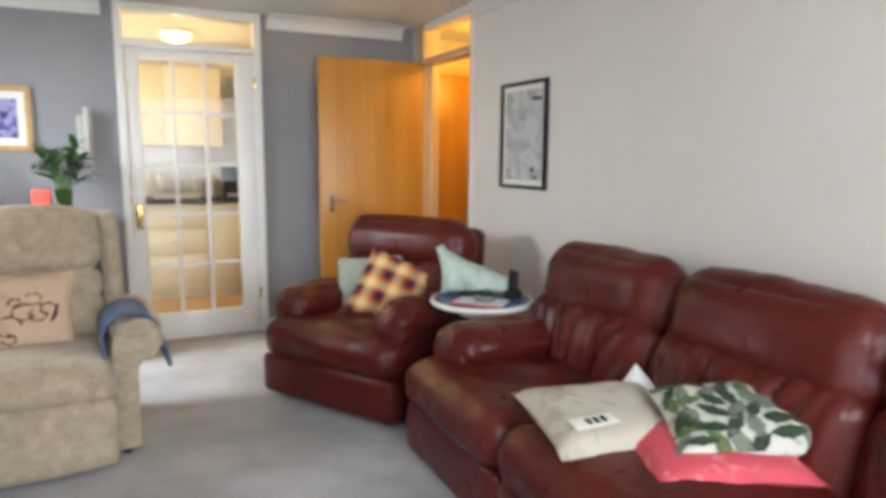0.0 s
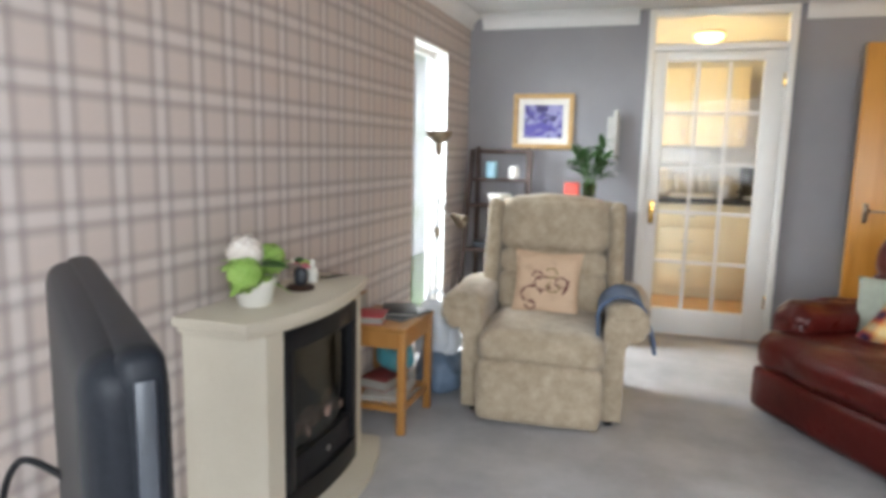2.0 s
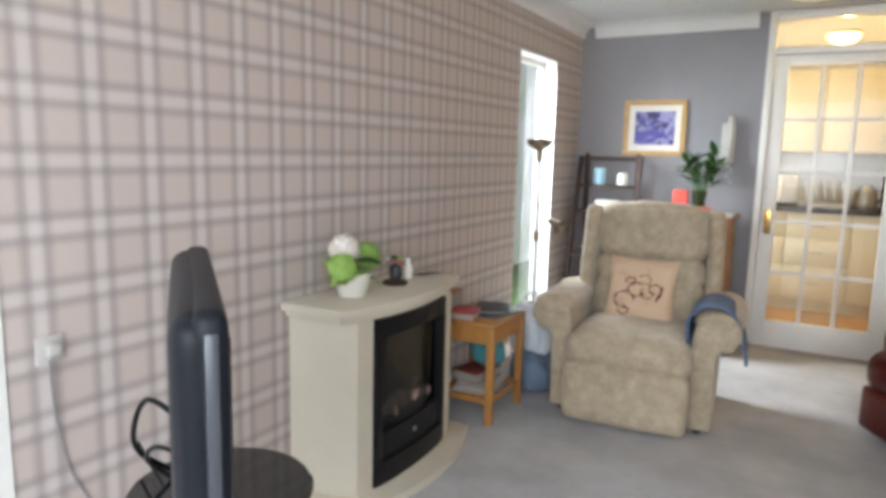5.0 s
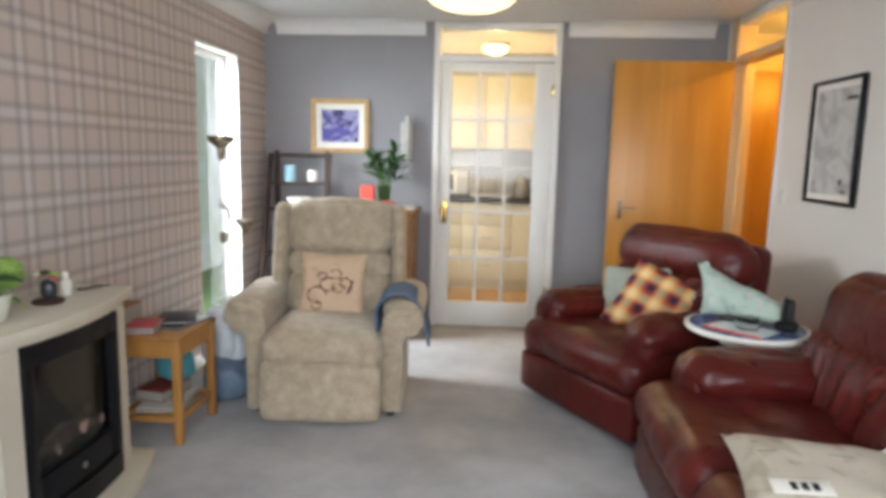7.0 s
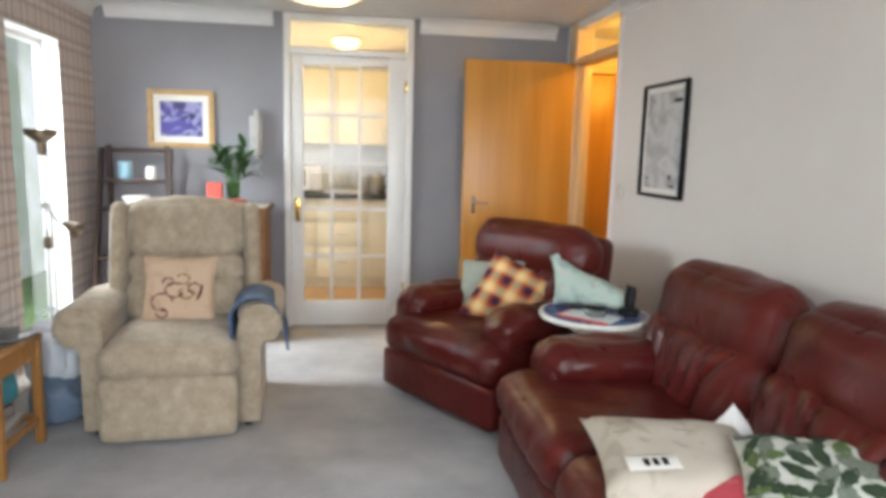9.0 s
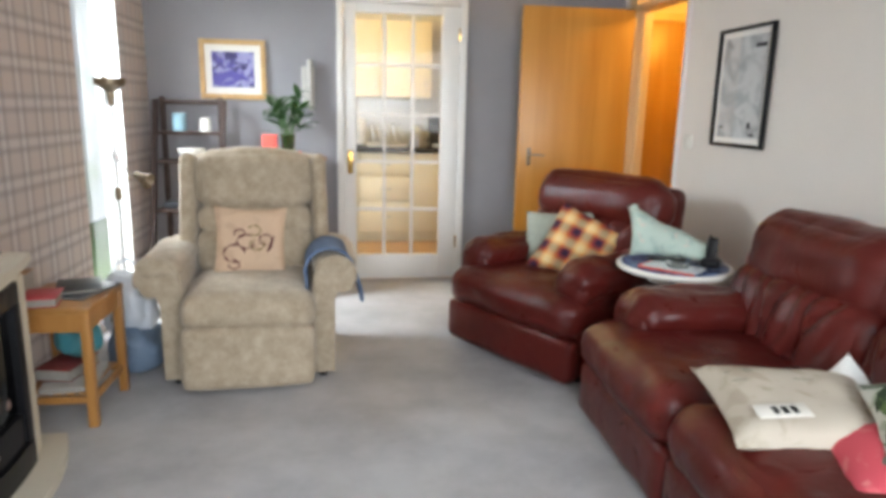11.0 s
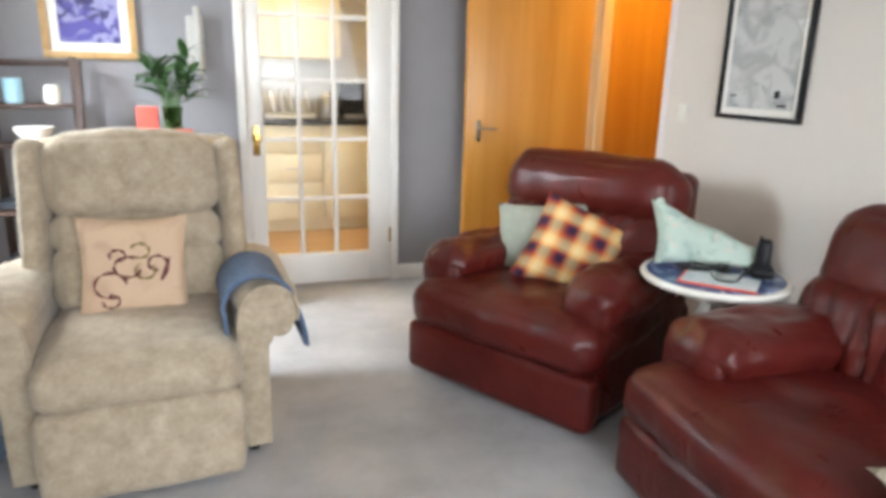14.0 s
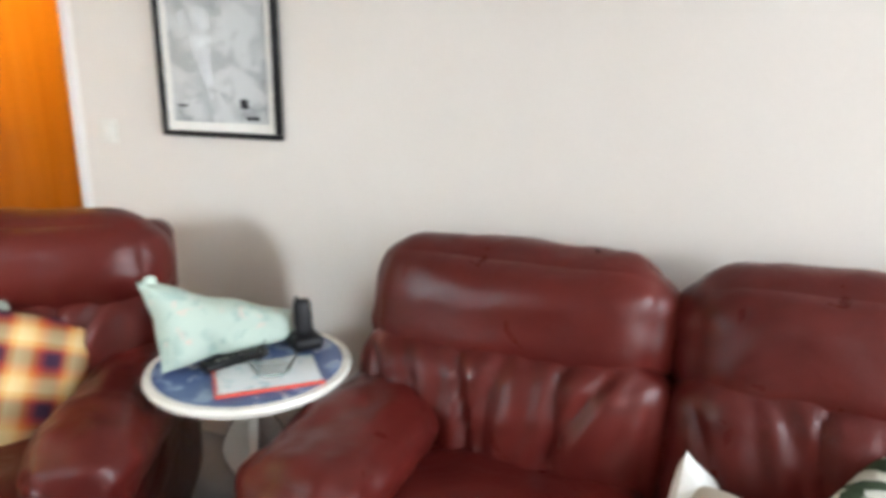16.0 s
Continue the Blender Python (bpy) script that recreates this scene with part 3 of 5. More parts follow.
skirting("baseboard_north_left", 0.02, FX0 - 0.004, D - 0.018, D - 0.002)
skirting("baseboard_north_right", FX1 + 0.004, W - 0.02, D - 0.018, D - 0.002)
skirting("baseboard_east", W - 0.018, W - 0.002, SY + 0.02, EY0 - 0.025)
skirting("baseboard_west", 0.002, 0.018, 0.77, WY0 - 0.02)

# tall side window
win = setting("window_1", box(-0.13, -0.09, WY0, WY0 + 0.04, WZ0, WZ1, 0.004), M["white"], "tall narrow white-framed window beside the armchair", "window")
part("window_frame", box(-0.13, -0.09, WY1 - 0.04, WY1, WZ0, WZ1, 0.004), M["white"], win)
part("window_frame", box(-0.13, -0.09, WY0 + 0.04, WY1 - 0.04, WZ1 - 0.05, WZ1, 0.004), M["white"], win)
part("window_frame", box(-0.13, -0.09, WY0 + 0.04, WY1 - 0.04, WZ0, WZ0 + 0.05, 0.004), M["white"], win)
part("window_lining", box(-0.088, 0.004, WY1 - 0.012, WY1 - 0.001, WZ0, WZ1), M["white"], win, "white painted window reveal")
part("window_lining", box(-0.088, 0.004, WY0 + 0.013, WY1 - 0.013, WZ1 - 0.012, WZ1 - 0.001), M["white"], win)
pane = part("pane", box(-0.113, -0.107, WY0 + 0.041, WY1 - 0.041, WZ0 + 0.051, WZ1 - 0.051), M["glass"], win)
pane.visible_shadow = False
# bay window behind the path
bay = setting("window_2", box(BX0, BX1, SY - 0.1, SY - 0.05, BZ0, BZ0 + 0.05, 0.004), M["white"], "wide white-framed bay window", "window")
part("window_frame", box(BX0, BX1, SY - 0.1, SY - 0.05, BZ1 - 0.05, BZ1, 0.004), M["white"], bay)
for fx in (BX0, (BX0 + BX1) / 2 - 0.03, BX1 - 0.05):
    part("window_frame", box(fx, fx + 0.05, SY - 0.1, SY - 0.05, BZ0 + 0.05, BZ1 - 0.05, 0.004), M["white"], bay)
part("window_sill", box(BX0 - 0.05, BX1 + 0.05, SY - 0.01, SY + 0.12, BZ0 - 0.03, BZ0 - 0.002, 0.005), M["white"], bay)
bp = part("pane", box(BX0 + 0.05, BX1 - 0.05, SY - 0.078, SY - 0.072, BZ0 + 0.05, BZ1 - 0.05), M["glass"], bay)
bp.visible_shadow = False
setting("backdrop_west", box(-1.75, -1.7, 4.6, 14.0, -0.14, 6), outside, "bright overcast garden beyond the window", "backdrop")
setting("ground_outside", box(-9, -0.141, -8, 14, -0.3, -0.15), surface("garden_grass", (0.05, 0.09, 0.03), (0.09, 0.14, 0.05), 5, 0.9), "grass outside the window", "ground")

# glazed door to the kitchen
GY = D
fr = setting("door_1", box(FX0 - 0.002, FX0 + 0.045, GY - 0.035, GY + 0.1, 0, HC - 0.004, 0.006), M["white"], "white fifteen-pane glazed door, closed, with a fanlight over it", "door")
part("door_frame", box(FX1 - 0.045, FX1 + 0.002, GY - 0.035, GY + 0.1, 0, HC - 0.004, 0.006), M["white"], fr)
part("door_frame", box(FX0 + 0.045, FX1 - 0.045, GY - 0.03, GY + 0.1, 2.225, HC - 0.004, 0.004), M["white"], fr)
part("door_frame", box(FX0 + 0.045, FX1 - 0.045, GY - 0.03, GY + 0.1, 1.995, 2.04, 0.004), M["white"], fr)
fan = part("fanlight", box(FX0 + 0.046, FX1 - 0.046, GY + 0.03, GY + 0.035, 2.041, 2.224), M["glass"], fr)
fan.visible_shadow = False
LX0, LX1, LZ = FX0 + 0.048, FX1 - 0.048, 1.99
gx = [1.425, 1.628, 1.832, 2.035]
gz = [0.195, 0.537, 0.89, 1.228, 1.578, 1.925]
leaf = part("leaf", box(LX0, gx[0], GY - 0.02, GY + 0.02, 0.008, LZ, 0.004), M["white"], fr, "white painted stile")
part("stile", box(gx[3], LX1, GY - 0.02, GY + 0.02, 0.008, LZ, 0.004), M["white"], leaf)
part("rail", box(gx[0], gx[3], GY - 0.02, GY + 0.02, 0.008, gz[0], 0.004), M["white"], leaf)
part("rail", box(gx[0], gx[3], GY - 0.02, GY + 0.02, gz[5], LZ, 0.004), M["white"], leaf)
for x in gx[1:3]:
    part("glazing_bar", box(x - 0.012, x + 0.012, GY - 0.016, GY + 0.016, gz[0], gz[5], 0.004), M["white"], leaf)
for z in gz[1:5]:
    for i in range(3):
        part("glazing_bar", box(gx[i] + 0.013 * (i > 0), gx[i + 1] - 0.013 * (i < 2), GY - 0.015, GY + 0.015, z - 0.012, z + 0.012, 0.004), M["white"], leaf)
for i in range(3):
    for j in range(5):
        p = part("pane", box(gx[i] + 0.01, gx[i + 1] - 0.01, GY - 0.002, GY + 0.002, gz[j] + 0.01, gz[j + 1] - 0.01), M["glass"], leaf)
        p.visible_shadow = False
plate = part("handle_plate", box(1.362, 1.402, GY - 0.026, GY - 0.0195, 0.80, 0.97, 0.003), M["brass"], leaf, "brass backplate")
part("door_knob", lathe([(0, 0.075), (0.018, 0.074), (0.027, 0.062), (0.026, 0.045), (0.012, 0.034), (0.01, 0.0)]), M["brass"], plate, "round brass knob", pose(1.384, GY - 0.026, 0.905, 90, 0, 0))
for hz in (0.25, 1.75):
    part("hinge", box(LX1 - 0.01, LX1 + 0.012, GY - 0.028, GY - 0.02, hz, hz + 0.09, 0.002), M["brass"], fr)

# doorway to the hall with its open oak door
dw = setting("door_2", box(W - 0.006, W + 0.11, EY0 - 0.02, EY0 + 0.03, 0, HC - 0.004, 0.003), M["white"], "doorway to the hall with a glass fanlight and an open oak door", "door")
part("door_frame", box(W - 0.02, W + 0.11, EY1 - 0.05, EY1 + 0.07, 0, HC - 0.004, 0.005), M["pale_oak"], dw, "pale varnished wooden door frame")
part("door_stop", box(W + 0.03, W + 0.07, EY1 - 0.065, EY1 - 0.049, 0, 1.974, 0.003), M["pale_oak"], dw)
part("door_frame", box(W - 0.015, W + 0.10, EY0 + 0.03, EY1 - 0.05, 1.975, 2.02, 0.004), M["pale_oak"], dw)
part("door_frame", box(W - 0.015, W + 0.10, EY0 + 0.03, EY1 - 0.05, 2.22, HC - 0.004, 0.004), M["white"], dw)
ef = part("fanlight", box(W + 0.04, W + 0.045, EY0 + 0.031, EY1 - 0.051, 2.021, 2.219), M["glass"], dw)
ef.visible_shadow = False
od = part("leaf", box(2.565, 3.365, 4.742, 4.782, 0.01, 1.985, 0.003), M["oak"], dw, "flush honey oak door leaf, open into the room")
hp = part("handle_plate", box(2.63, 2.66, 4.735, 4.7425, 0.90, 1.02, 0.004), M["bronze"], od, "dark metal backplate")
part("keyhole", lathe([(0, 0), (0.008, 0), (0.008, 0.002), (0, 0.002)], 12), M["black"], hp, "", pose(2.645, 4.734, 0.905, 90, 0, 0))
part("lever_handle", tube([(2.645, 4.735, 0.975), (2.645, 4.70, 0.975), (2.66, 4.69, 0.975), (2.745, 4.69, 0.972)], 0.007), M["bronze"], od, "dark metal lever handle")

# hall beyond the doorway
HX1 = 4.5
setting("floor_hall", box(W + 0.12, HX1, 3.2, D + 0.7, -0.12, -0.002), M["carpet"], "carpet of the hall", "carpet")
setting("ceiling_hall", box(W + 0.1, HX1, 3.2, D + 0.7, HC + 0.001, HC + 0.1), M["ceiling"], "white ceiling of the hall", "ceiling")
setting("wall_hall_east", box(HX1, HX1 + 0.1, 3.1, D + 0.8, 0, HC), M["warm_paint"], "painted wall of the hall", "wall")
setting("wall_hall_south", box(W + 0.1, HX1, 3.1, 3.2, 0, HC), M["warm_paint"], "painted wall at the end of the hall", "wall")
setting("wall_hall_west", box(W + 0.002, W + 0.1, D + 0.102, D + 0.36, 0, HC), M["warm_paint"], "painted side wall of the hall", "wall")
setting("wall_hall_north", box(W + 0.1, HX1, D + 0.36, D + 0.46, 0, HC), M["warm_paint"], "painted wall at the end of the hall", "wall")
hd = setting("door_3", box(W + 0.15, HX1 - 0.03, D + 0.31, D + 0.35, 0.01, 1.99, 0.003), M["oak"], "closed honey oak door in the hall", "door")
part("door_frame", box(W + 0.105, HX1 - 0.005, D + 0.30, D + 0.359, 1.992, 2.06, 0.004), M["pale_oak"], hd)

# kitchen beyond the glazed door
KX0, KX1, KY1 = 0.2, 3.3, 7.1
setting("floor_kitchen", box(KX0, KX1, D + 0.001, KY1, -0.12, -0.012), M["floor_wood"], "oak board floor of the kitchen", "floor")
setting("ceiling_kitchen", box(KX0, KX1, D + 0.1, KY1, HC, HC + 0.1), M["ceiling"], "white ceiling of the kitchen", "ceiling")
setting("wall_kitchen_north", box(KX0, KX1, KY1, KY1 + 0.1, 0, HC), M["tile"], "pale tiled kitchen wall", "wall")
setting("wall_kitchen_west", wall_with_hole("y", KX0 - 0.1, 0.1, D + 0.1, KY1, HC, [(5.5, 6.4, 0.94, 1.965)]), M["warm_paint"], "painted kitchen wall", "wall")
setting("wall_kitchen_east", box(KX1, KX1 + 0.09, D + 0.2, KY1, 0, HC), M["warm_paint"], "painted kitchen wall", "wall")


# unseen window, made up to house the kitchen's fill lamp
kw = setting("window_3", box(KX0 - 0.09, KX0 - 0.06, 5.501, 6.399, 0.941, 0.975, 0.004), M["white"], "assumed white-framed window, out of view, around the kitchen fill lamp", "window")
part("window_frame", box(KX0 - 0.09, KX0 - 0.06, 5.501, 6.399, 1.93, 1.964, 0.004), M["white"], kw)
for wy in (5.501, 6.364):
    part("window_frame", box(KX0 - 0.09, KX0 - 0.06, wy, wy + 0.035, 0.976, 1.929, 0.004), M["white"], kw)

kp = part("pane", box(KX0 - 0.078, KX0 - 0.073, 5.537, 6.363, 0.977, 1.928), M["glass"], kw)
kp.visible_shadow = False

# kitchen fittings
def base_unit(x, w, drawers):
    u = thing("kitchen_base_unit", "cream painted kitchen base unit with " + ("three drawers" if drawers else "a panelled door"), "cabinet", x, 6.45, -0.012, 0, "kitchen base units")
    part("body", box(0.001, w - 0.001, 0.02, 0.6, 0.1, 0.872), M["kitchen"], u)
    part("plinth", box(0, w, 0.06, 0.08, 0, 0.1), M["kitchen"], u)
    spans = [(0.11, 0.40), (0.41, 0.64), (0.65, 0.865)] if drawers else [(0.11, 0.865)]
    for lo, hi in spans:
        f = part("drawer_front" if drawers else "door", box(0.006, w - 0.006, 0.0, 0.02, lo, hi, 0.004), M["kitchen"], u)
        if not drawers:
            part("panel", box(0.07, w - 0.07, -0.006, 0.001, lo + 0.08, hi - 0.08, 0.006), M["kitchen"], f)
            part("handle", tube([(w - 0.05, 0, hi - 0.18), (w - 0.05, -0.025, hi - 0.17), (w - 0.05, -0.025, hi - 0.08), (w - 0.05, 0, hi - 0.07)], 0.006), M["steel"], f, "steel bow handle")
        else:
            zc = (lo + hi) / 2
            part("handle", tube([(w / 2 - 0.05, 0, zc), (w / 2 - 0.045, -0.025, zc), (w / 2 + 0.045, -0.025, zc), (w / 2 + 0.05, 0, zc)], 0.006), M["steel"], f, "steel bow handle")


for i in range(5):
    base_unit(0.45 + 0.5 * i, 0.5, i in (1, 2))
wt = thing("kitchen_worktop", "black speckled worktop along the cream units", "worktop", 0.43, 6.42, 0.862)
part("slab", box(0, 2.55, 0, 0.66, 0, 0.04, 0.008), M["worktop"], wt)


def wall_unit(x, w):
    u = thing("kitchen_wall_unit", "cream painted kitchen wall unit with panelled door", "cabinet", x, 6.77, 1.38, 0, "kitchen wall units")
    part("body", box(0.001, w - 0.001, 0.02, 0.33, 0, 0.72), M["kitchen"], u)
    d = part("door", box(0.004, w - 0.004, 0, 0.02, 0.002, 0.718, 0.004), M["kitchen"], u)
    part("panel", box(0.07, w - 0.07, -0.006, 0.001, 0.08, 0.64, 0.006), M["kitchen"], d)
    part("handle", tube([(w - 0.05, 0, 0.06), (w - 0.05, -0.025, 0.07), (w - 0.05, -0.025, 0.15), (w - 0.05, 0, 0.16)], 0.006), M["steel"], d)


for i in range(3):
    wall_unit(0.66 + 0.5 * i, 0.5)
kt = thing("kettle", "polished steel kettle on the worktop", "kettle", 2.03, 6.75, 0.902)
part("body", lathe([(0, 0), (0.085, 0), (0.09, 0.02), (0.085, 0.12), (0.06, 0.19), (0.03, 0.21), (0, 0.215)]), M["steel"], kt)
part("handle", tube([(0.07, 0, 0.16), (0.12, 0, 0.18), (0.13, 0, 0.1), (0.085, 0, 0.05)], 0.01), M["black"], kt)
ms = thing("coffee_machine", "black coffee machine on the worktop", "coffee machine", 2.25, 6.72, 0.902)
part("body", box(-0.1, 0.1, 0.0, 0.22, 0, 0.3, 0.02), M["black"], ms)
part("tray", box(-0.08, 0.08, -0.1, 0.0, 0, 0.03, 0.006), M["steel"], ms)
mw = thing("microwave_oven", "white microwave oven on the black worktop", "microwave", 1.28, 6.72, 0.902)
part("body", box(-0.22, 0.22, 0, 0.3, 0.012, 0.26, 0.012), M["ceramic"], mw)
md = part("door", box(-0.21, 0.10, -0.018, -0.001, 0.022, 0.25, 0.005), M["ceramic"], mw)
part("window", box(-0.18, 0.06, -0.021, -0.0175, 0.06, 0.215, 0.002), M["dark_grey"], md, "dark glass window")
part("control_panel", box(0.105, 0.215, -0.012, -0.001, 0.022, 0.25, 0.004), M["grey_plastic"], mw)
for fx in (-0.18, 0.18):
    for fy in (0.04, 0.26):
        part("foot", lathe([(0, 0), (0.015, 0), (0.015, 0.0125), (0, 0.0125)], 10, (fx, fy, 0)), M["black"], mw)
dr = thing("dish_rack", "steel dish rack with white plates drying", "dish rack", 1.72, 6.7, 0.902)
part("tray", box(-0.2, 0.2, -0.12, 0.12, 0, 0.03, 0.01), M["grey_plastic"], dr)
for i in range(5):
    part("plate", lathe([(0, 0), (0.06, 0.002), (0.1, 0.014), (0.1, 0.018), (0.06, 0.008), (0, 0.007)], 20), M["ceramic"], dr, "", pose(-0.15 + 0.07 * i, 0, 0.13, 0, 80, 0))

def dome_light(name, label, x, y, r, h, glass):
    u = thing(name, label, "ceiling light", x, y, HC)
    part("base_plate", lathe([(0, -0.001), (r * 0.95, -0.001), (r * 0.97, -0.02), (r * 0.85, -0.024), (0, -0.024)]), M["ceramic"], u)
    part("shade", lathe([(r, -0.024)] + [(r * math.cos(radians(a)), -0.028 - h * math.sin(radians(a))) for a in range(0, 90, 9)] + [(0, -0.028 - h)]), glass, u, "lit opal glass dome")


dome_light("kitchen_ceiling_light", "round opal glass ceiling light, lit warm", 1.73, 5.96, 0.115, 0.065, M["kitchen_glass"])
dome_light("living_ceiling_light", "round ribbed opal glass ceiling light, lit warm", 1.585, 4.1, 0.265, 0.085, M["lamp_glass"])
dome_light("hall_ceiling_light", "round opal glass ceiling light in the hall", 3.98, 4.5, 0.12, 0.06, M["kitchen_glass"])


# ---- leather seats ----
def leather_seat(name, label, category, x, y, rz, width, seats):
    """Recliner seating facing -y about its own middle: footprint width x 0.94."""
    u = thing(name, label, category, x, y, 0, rz)
    L = M["leather"]
    hw = width / 2
    aw = 0.22 if seats == 1 else 0.27
    out = 0.0 if seats == 1 else 0.05      # the sofa's seats reach further forward
    hh, hz = (0.30, 0.795) if seats == 1 else (0.36, 0.735)
    part("base", soft_box(width - 0.02, 0.84 + out, 0.30, 0.05, 10, 0.004, 0.003, (0, 0.03 - out / 2, 0.185)), L, u)
    sw = (width - 0.02) / seats
    for i in range(seats):
        cx = -hw + 0.01 + sw * (i + 0.5)
        part("front_panel", soft_box(sw - 0.006, 0.10, 0.215, 0.03, 10, 0.006, 0.004, (cx, -0.405 - out, 0.135), i), L, u)
        part("seat_cushion", soft_box(sw - 0.004, 0.69 + out, 0.225, 0.10, 30, 0.014, 0.013, (cx, -0.13 - out / 2, 0.335), 3 + i), L, u)
        bw = (width - 0.06) / seats
        bx = -hw + 0.03 + bw * (i + 0.5)
        part("back_cushion", soft_box(bw - 0.01, 0.26, 0.42, 0.11, 88, 0.02, 0.006, (0, 0, 0), 8 + i, 0.0, 0.021), L, u, "", pose(bx, 0.245 - out, 0.545 - out, -12, 0, 0))
        hr = part("headrest", soft_box(bw - 0.006, 0.27, hh, 0.134, 34, 0.016, 0.010, (0, 0, 0), 15 + i), L, u, "padded leather headrest roll", pose(bx, 0.285, hz, -12, 0, 0))
    part("back_shell", soft_box(width - 0.08, 0.16, 0.80 - 2.4 * out, 0.06, 8, 0.0, 0.0, (0, 0, 0)), L, u, "", pose(0, 0.375, 0.5 - 1.2 * out, -6, 0, 0))
    for s in (-1, 1):
        ax = s * (hw - aw / 2)
        part("arm_side", soft_box(aw - 0.02, 0.74, 0.40, 0.06, 10, 0.004, 0.004, (ax, 0.04, 0.26)), L, u)
        part("arm_pad", soft_box(aw + 0.02, 0.66, 0.19, 0.09, 34, 0.012, 0.018, (ax, -0.05, 0.485), 20 + s), L, u, "padded leather arm")
        part("arm_front", soft_box(aw - 0.03, 0.09, 0.15, 0.05, 8, 0.012, 0.004, (ax, -0.335, 0.455)), L, u)
    for fx in (-hw + 0.08, hw - 0.08):
        for fy in (-0.3, 0.36):
            part("foot", lathe([(0, 0), (0.025, 0), (0.03, 0.04), (0, 0.04)], 12, (fx, fy, 0)), M["black"], u)
    return u


chair = leather_seat("leather_armchair", "oxblood leather recliner armchair with padded arms", "armchair", 2.55, 3.495, -59, 0.92, 1)
sofa = leather_seat("leather_sofa", "three-seat oxblood leather recliner sofa against the cream wall", "sofa", 2.88, 1.49, -90, 2.40, 3)


# ---- fabric riser chair ----
def scroll_arm(s):
    """Outline of the scroll arm's face, x outward, z up."""
    pts = [(0.0, 0.022), (0.0, 0.47)] + arc(0.10, 0.505, 0.095, 170, -20, 12) + arc(0.135, 0.46, 0.045, -30, -150, 5) + [(0.095, 0.39), (0.095, 0.022)]
    return [(s * a, b) for a, b in pts]


rec = thing("riser_recliner", "high-backed beige chenille recliner with scroll arms", "armchair", 0.915, 3.42, 0, 4)
C = M["chenille"]
part("base", soft_box(0.62, 0.66, 0.28, 0.03, 6, 0, 0, (0, 0.04, 0.18)), C, rec)
part("footrest", soft_box(0.575, 0.09, 0.285, 0.03, 10, 0.008, 0.004, (0, -0.405, 0.165)), C, rec, "beige chenille footrest panel")
part("seat_cushion", soft_box(0.585, 0.70, 0.17, 0.06, 14, 0.022, 0.008, (0, -0.07, 0.365)), C, rec)
for s in (-1, 1):
    am = part("arm", prism([(x + s * 0.295, z) for x, z in scroll_arm(s)], -0.30, 0.30, "y", 0.012), C, rec, "scrolled upholstered arm")
    part("arm_top", soft_box(0.20, 0.60, 0.10, 0.05, 12, 0.01, 0.006, (s * 0.393, 0.0, 0.542)), C, am)
    part("piping", tube([(s * (0.295 + a), -0.306, b) for a, b in [(0.0, 0.03), (0.0, 0.47)] + arc(0.10, 0.505, 0.095, 170, -20, 12)], 0.006), C, am)
part("back_lower", soft_box(0.56, 0.18, 0.26, 0.07, 12, 0.02, 0.008, (0, 0, 0), 1), C, rec, "", pose(0, 0.205, 0.53, -10, 0, 0))
part("back_middle", soft_box(0.56, 0.18, 0.18, 0.07, 12, 0.015, 0.008, (0, 0, 0), 4), C, rec, "", pose(0, 0.24, 0.685, -10, 0, 0))
part("head_cushion", soft_box(0.565, 0.20, 0.31, 0.08, 14, 0.02, 0.012, (0, 0, 0), 6), C, rec, "", pose(0, 0.27, 0.885, -10, 0, 0))
part("back_shell", soft_box(0.68, 0.13, 0.92, 0.05, 10, 0.004, 0.002, (0, 0, 0)), C, rec, "", pose(0, 0.375, 0.565, -10, 0, 0))
for s in (-1, 1):
    part("wing", soft_box(0.075, 0.24, 0.52, 0.036, 10, 0.006, 0.003, (0, 0, 0)), C, rec, "padded side wing", pose(s * 0.325, 0.27, 0.76, -10, 0, s * 6))
for fx in (-0.33, 0.33):
    for fy in (-0.26, 0.3):
        part("glide", lathe([(0, 0), (0.02, 0), (0.025, 0.05), (0, 0.05)], 10, (fx, fy, 0)), M["black"], rec)

# cloth over the arm
cl = thing("denim_cloth", "blue denim cloth draped over the recliner arm", "cloth", 1.288, 3.35, -0.04, 4)
outer = [(-0.105, 0.44), (-0.112, 0.55)] + arc(0.0, 0.555, 0.118, 172, 10, 12) + [(0.135, 0.52), (0.150, 0.46), (0.155, 0.41)]
inner = [(a * 0.93 if i > 1 else a + 0.008, b - (0.008 if 2 <= i <= 14 else 0)) for i, (a, b) in enumerate(outer)]
part("drape", prism(outer + inner[::-1], -0.19, 0.13, "y", 0.0), M["denim"], cl)
part("hem", tube([(a, -0.192, b) for a, b in outer], 0.006, 6), M["denim"], cl)


# ---- cushions ----
def cushion(name, label, mat, w, h, d, m, sag=0.0, seed=0.0):
    u = new(name)
    u.empty_display_size = 0.1
    u.matrix_basis = m
    tagged(u, label, "cushion", "scatter cushions")
    part("cover", pillow(w, h, d, 16, sag, seed), M[mat], u)
    return u


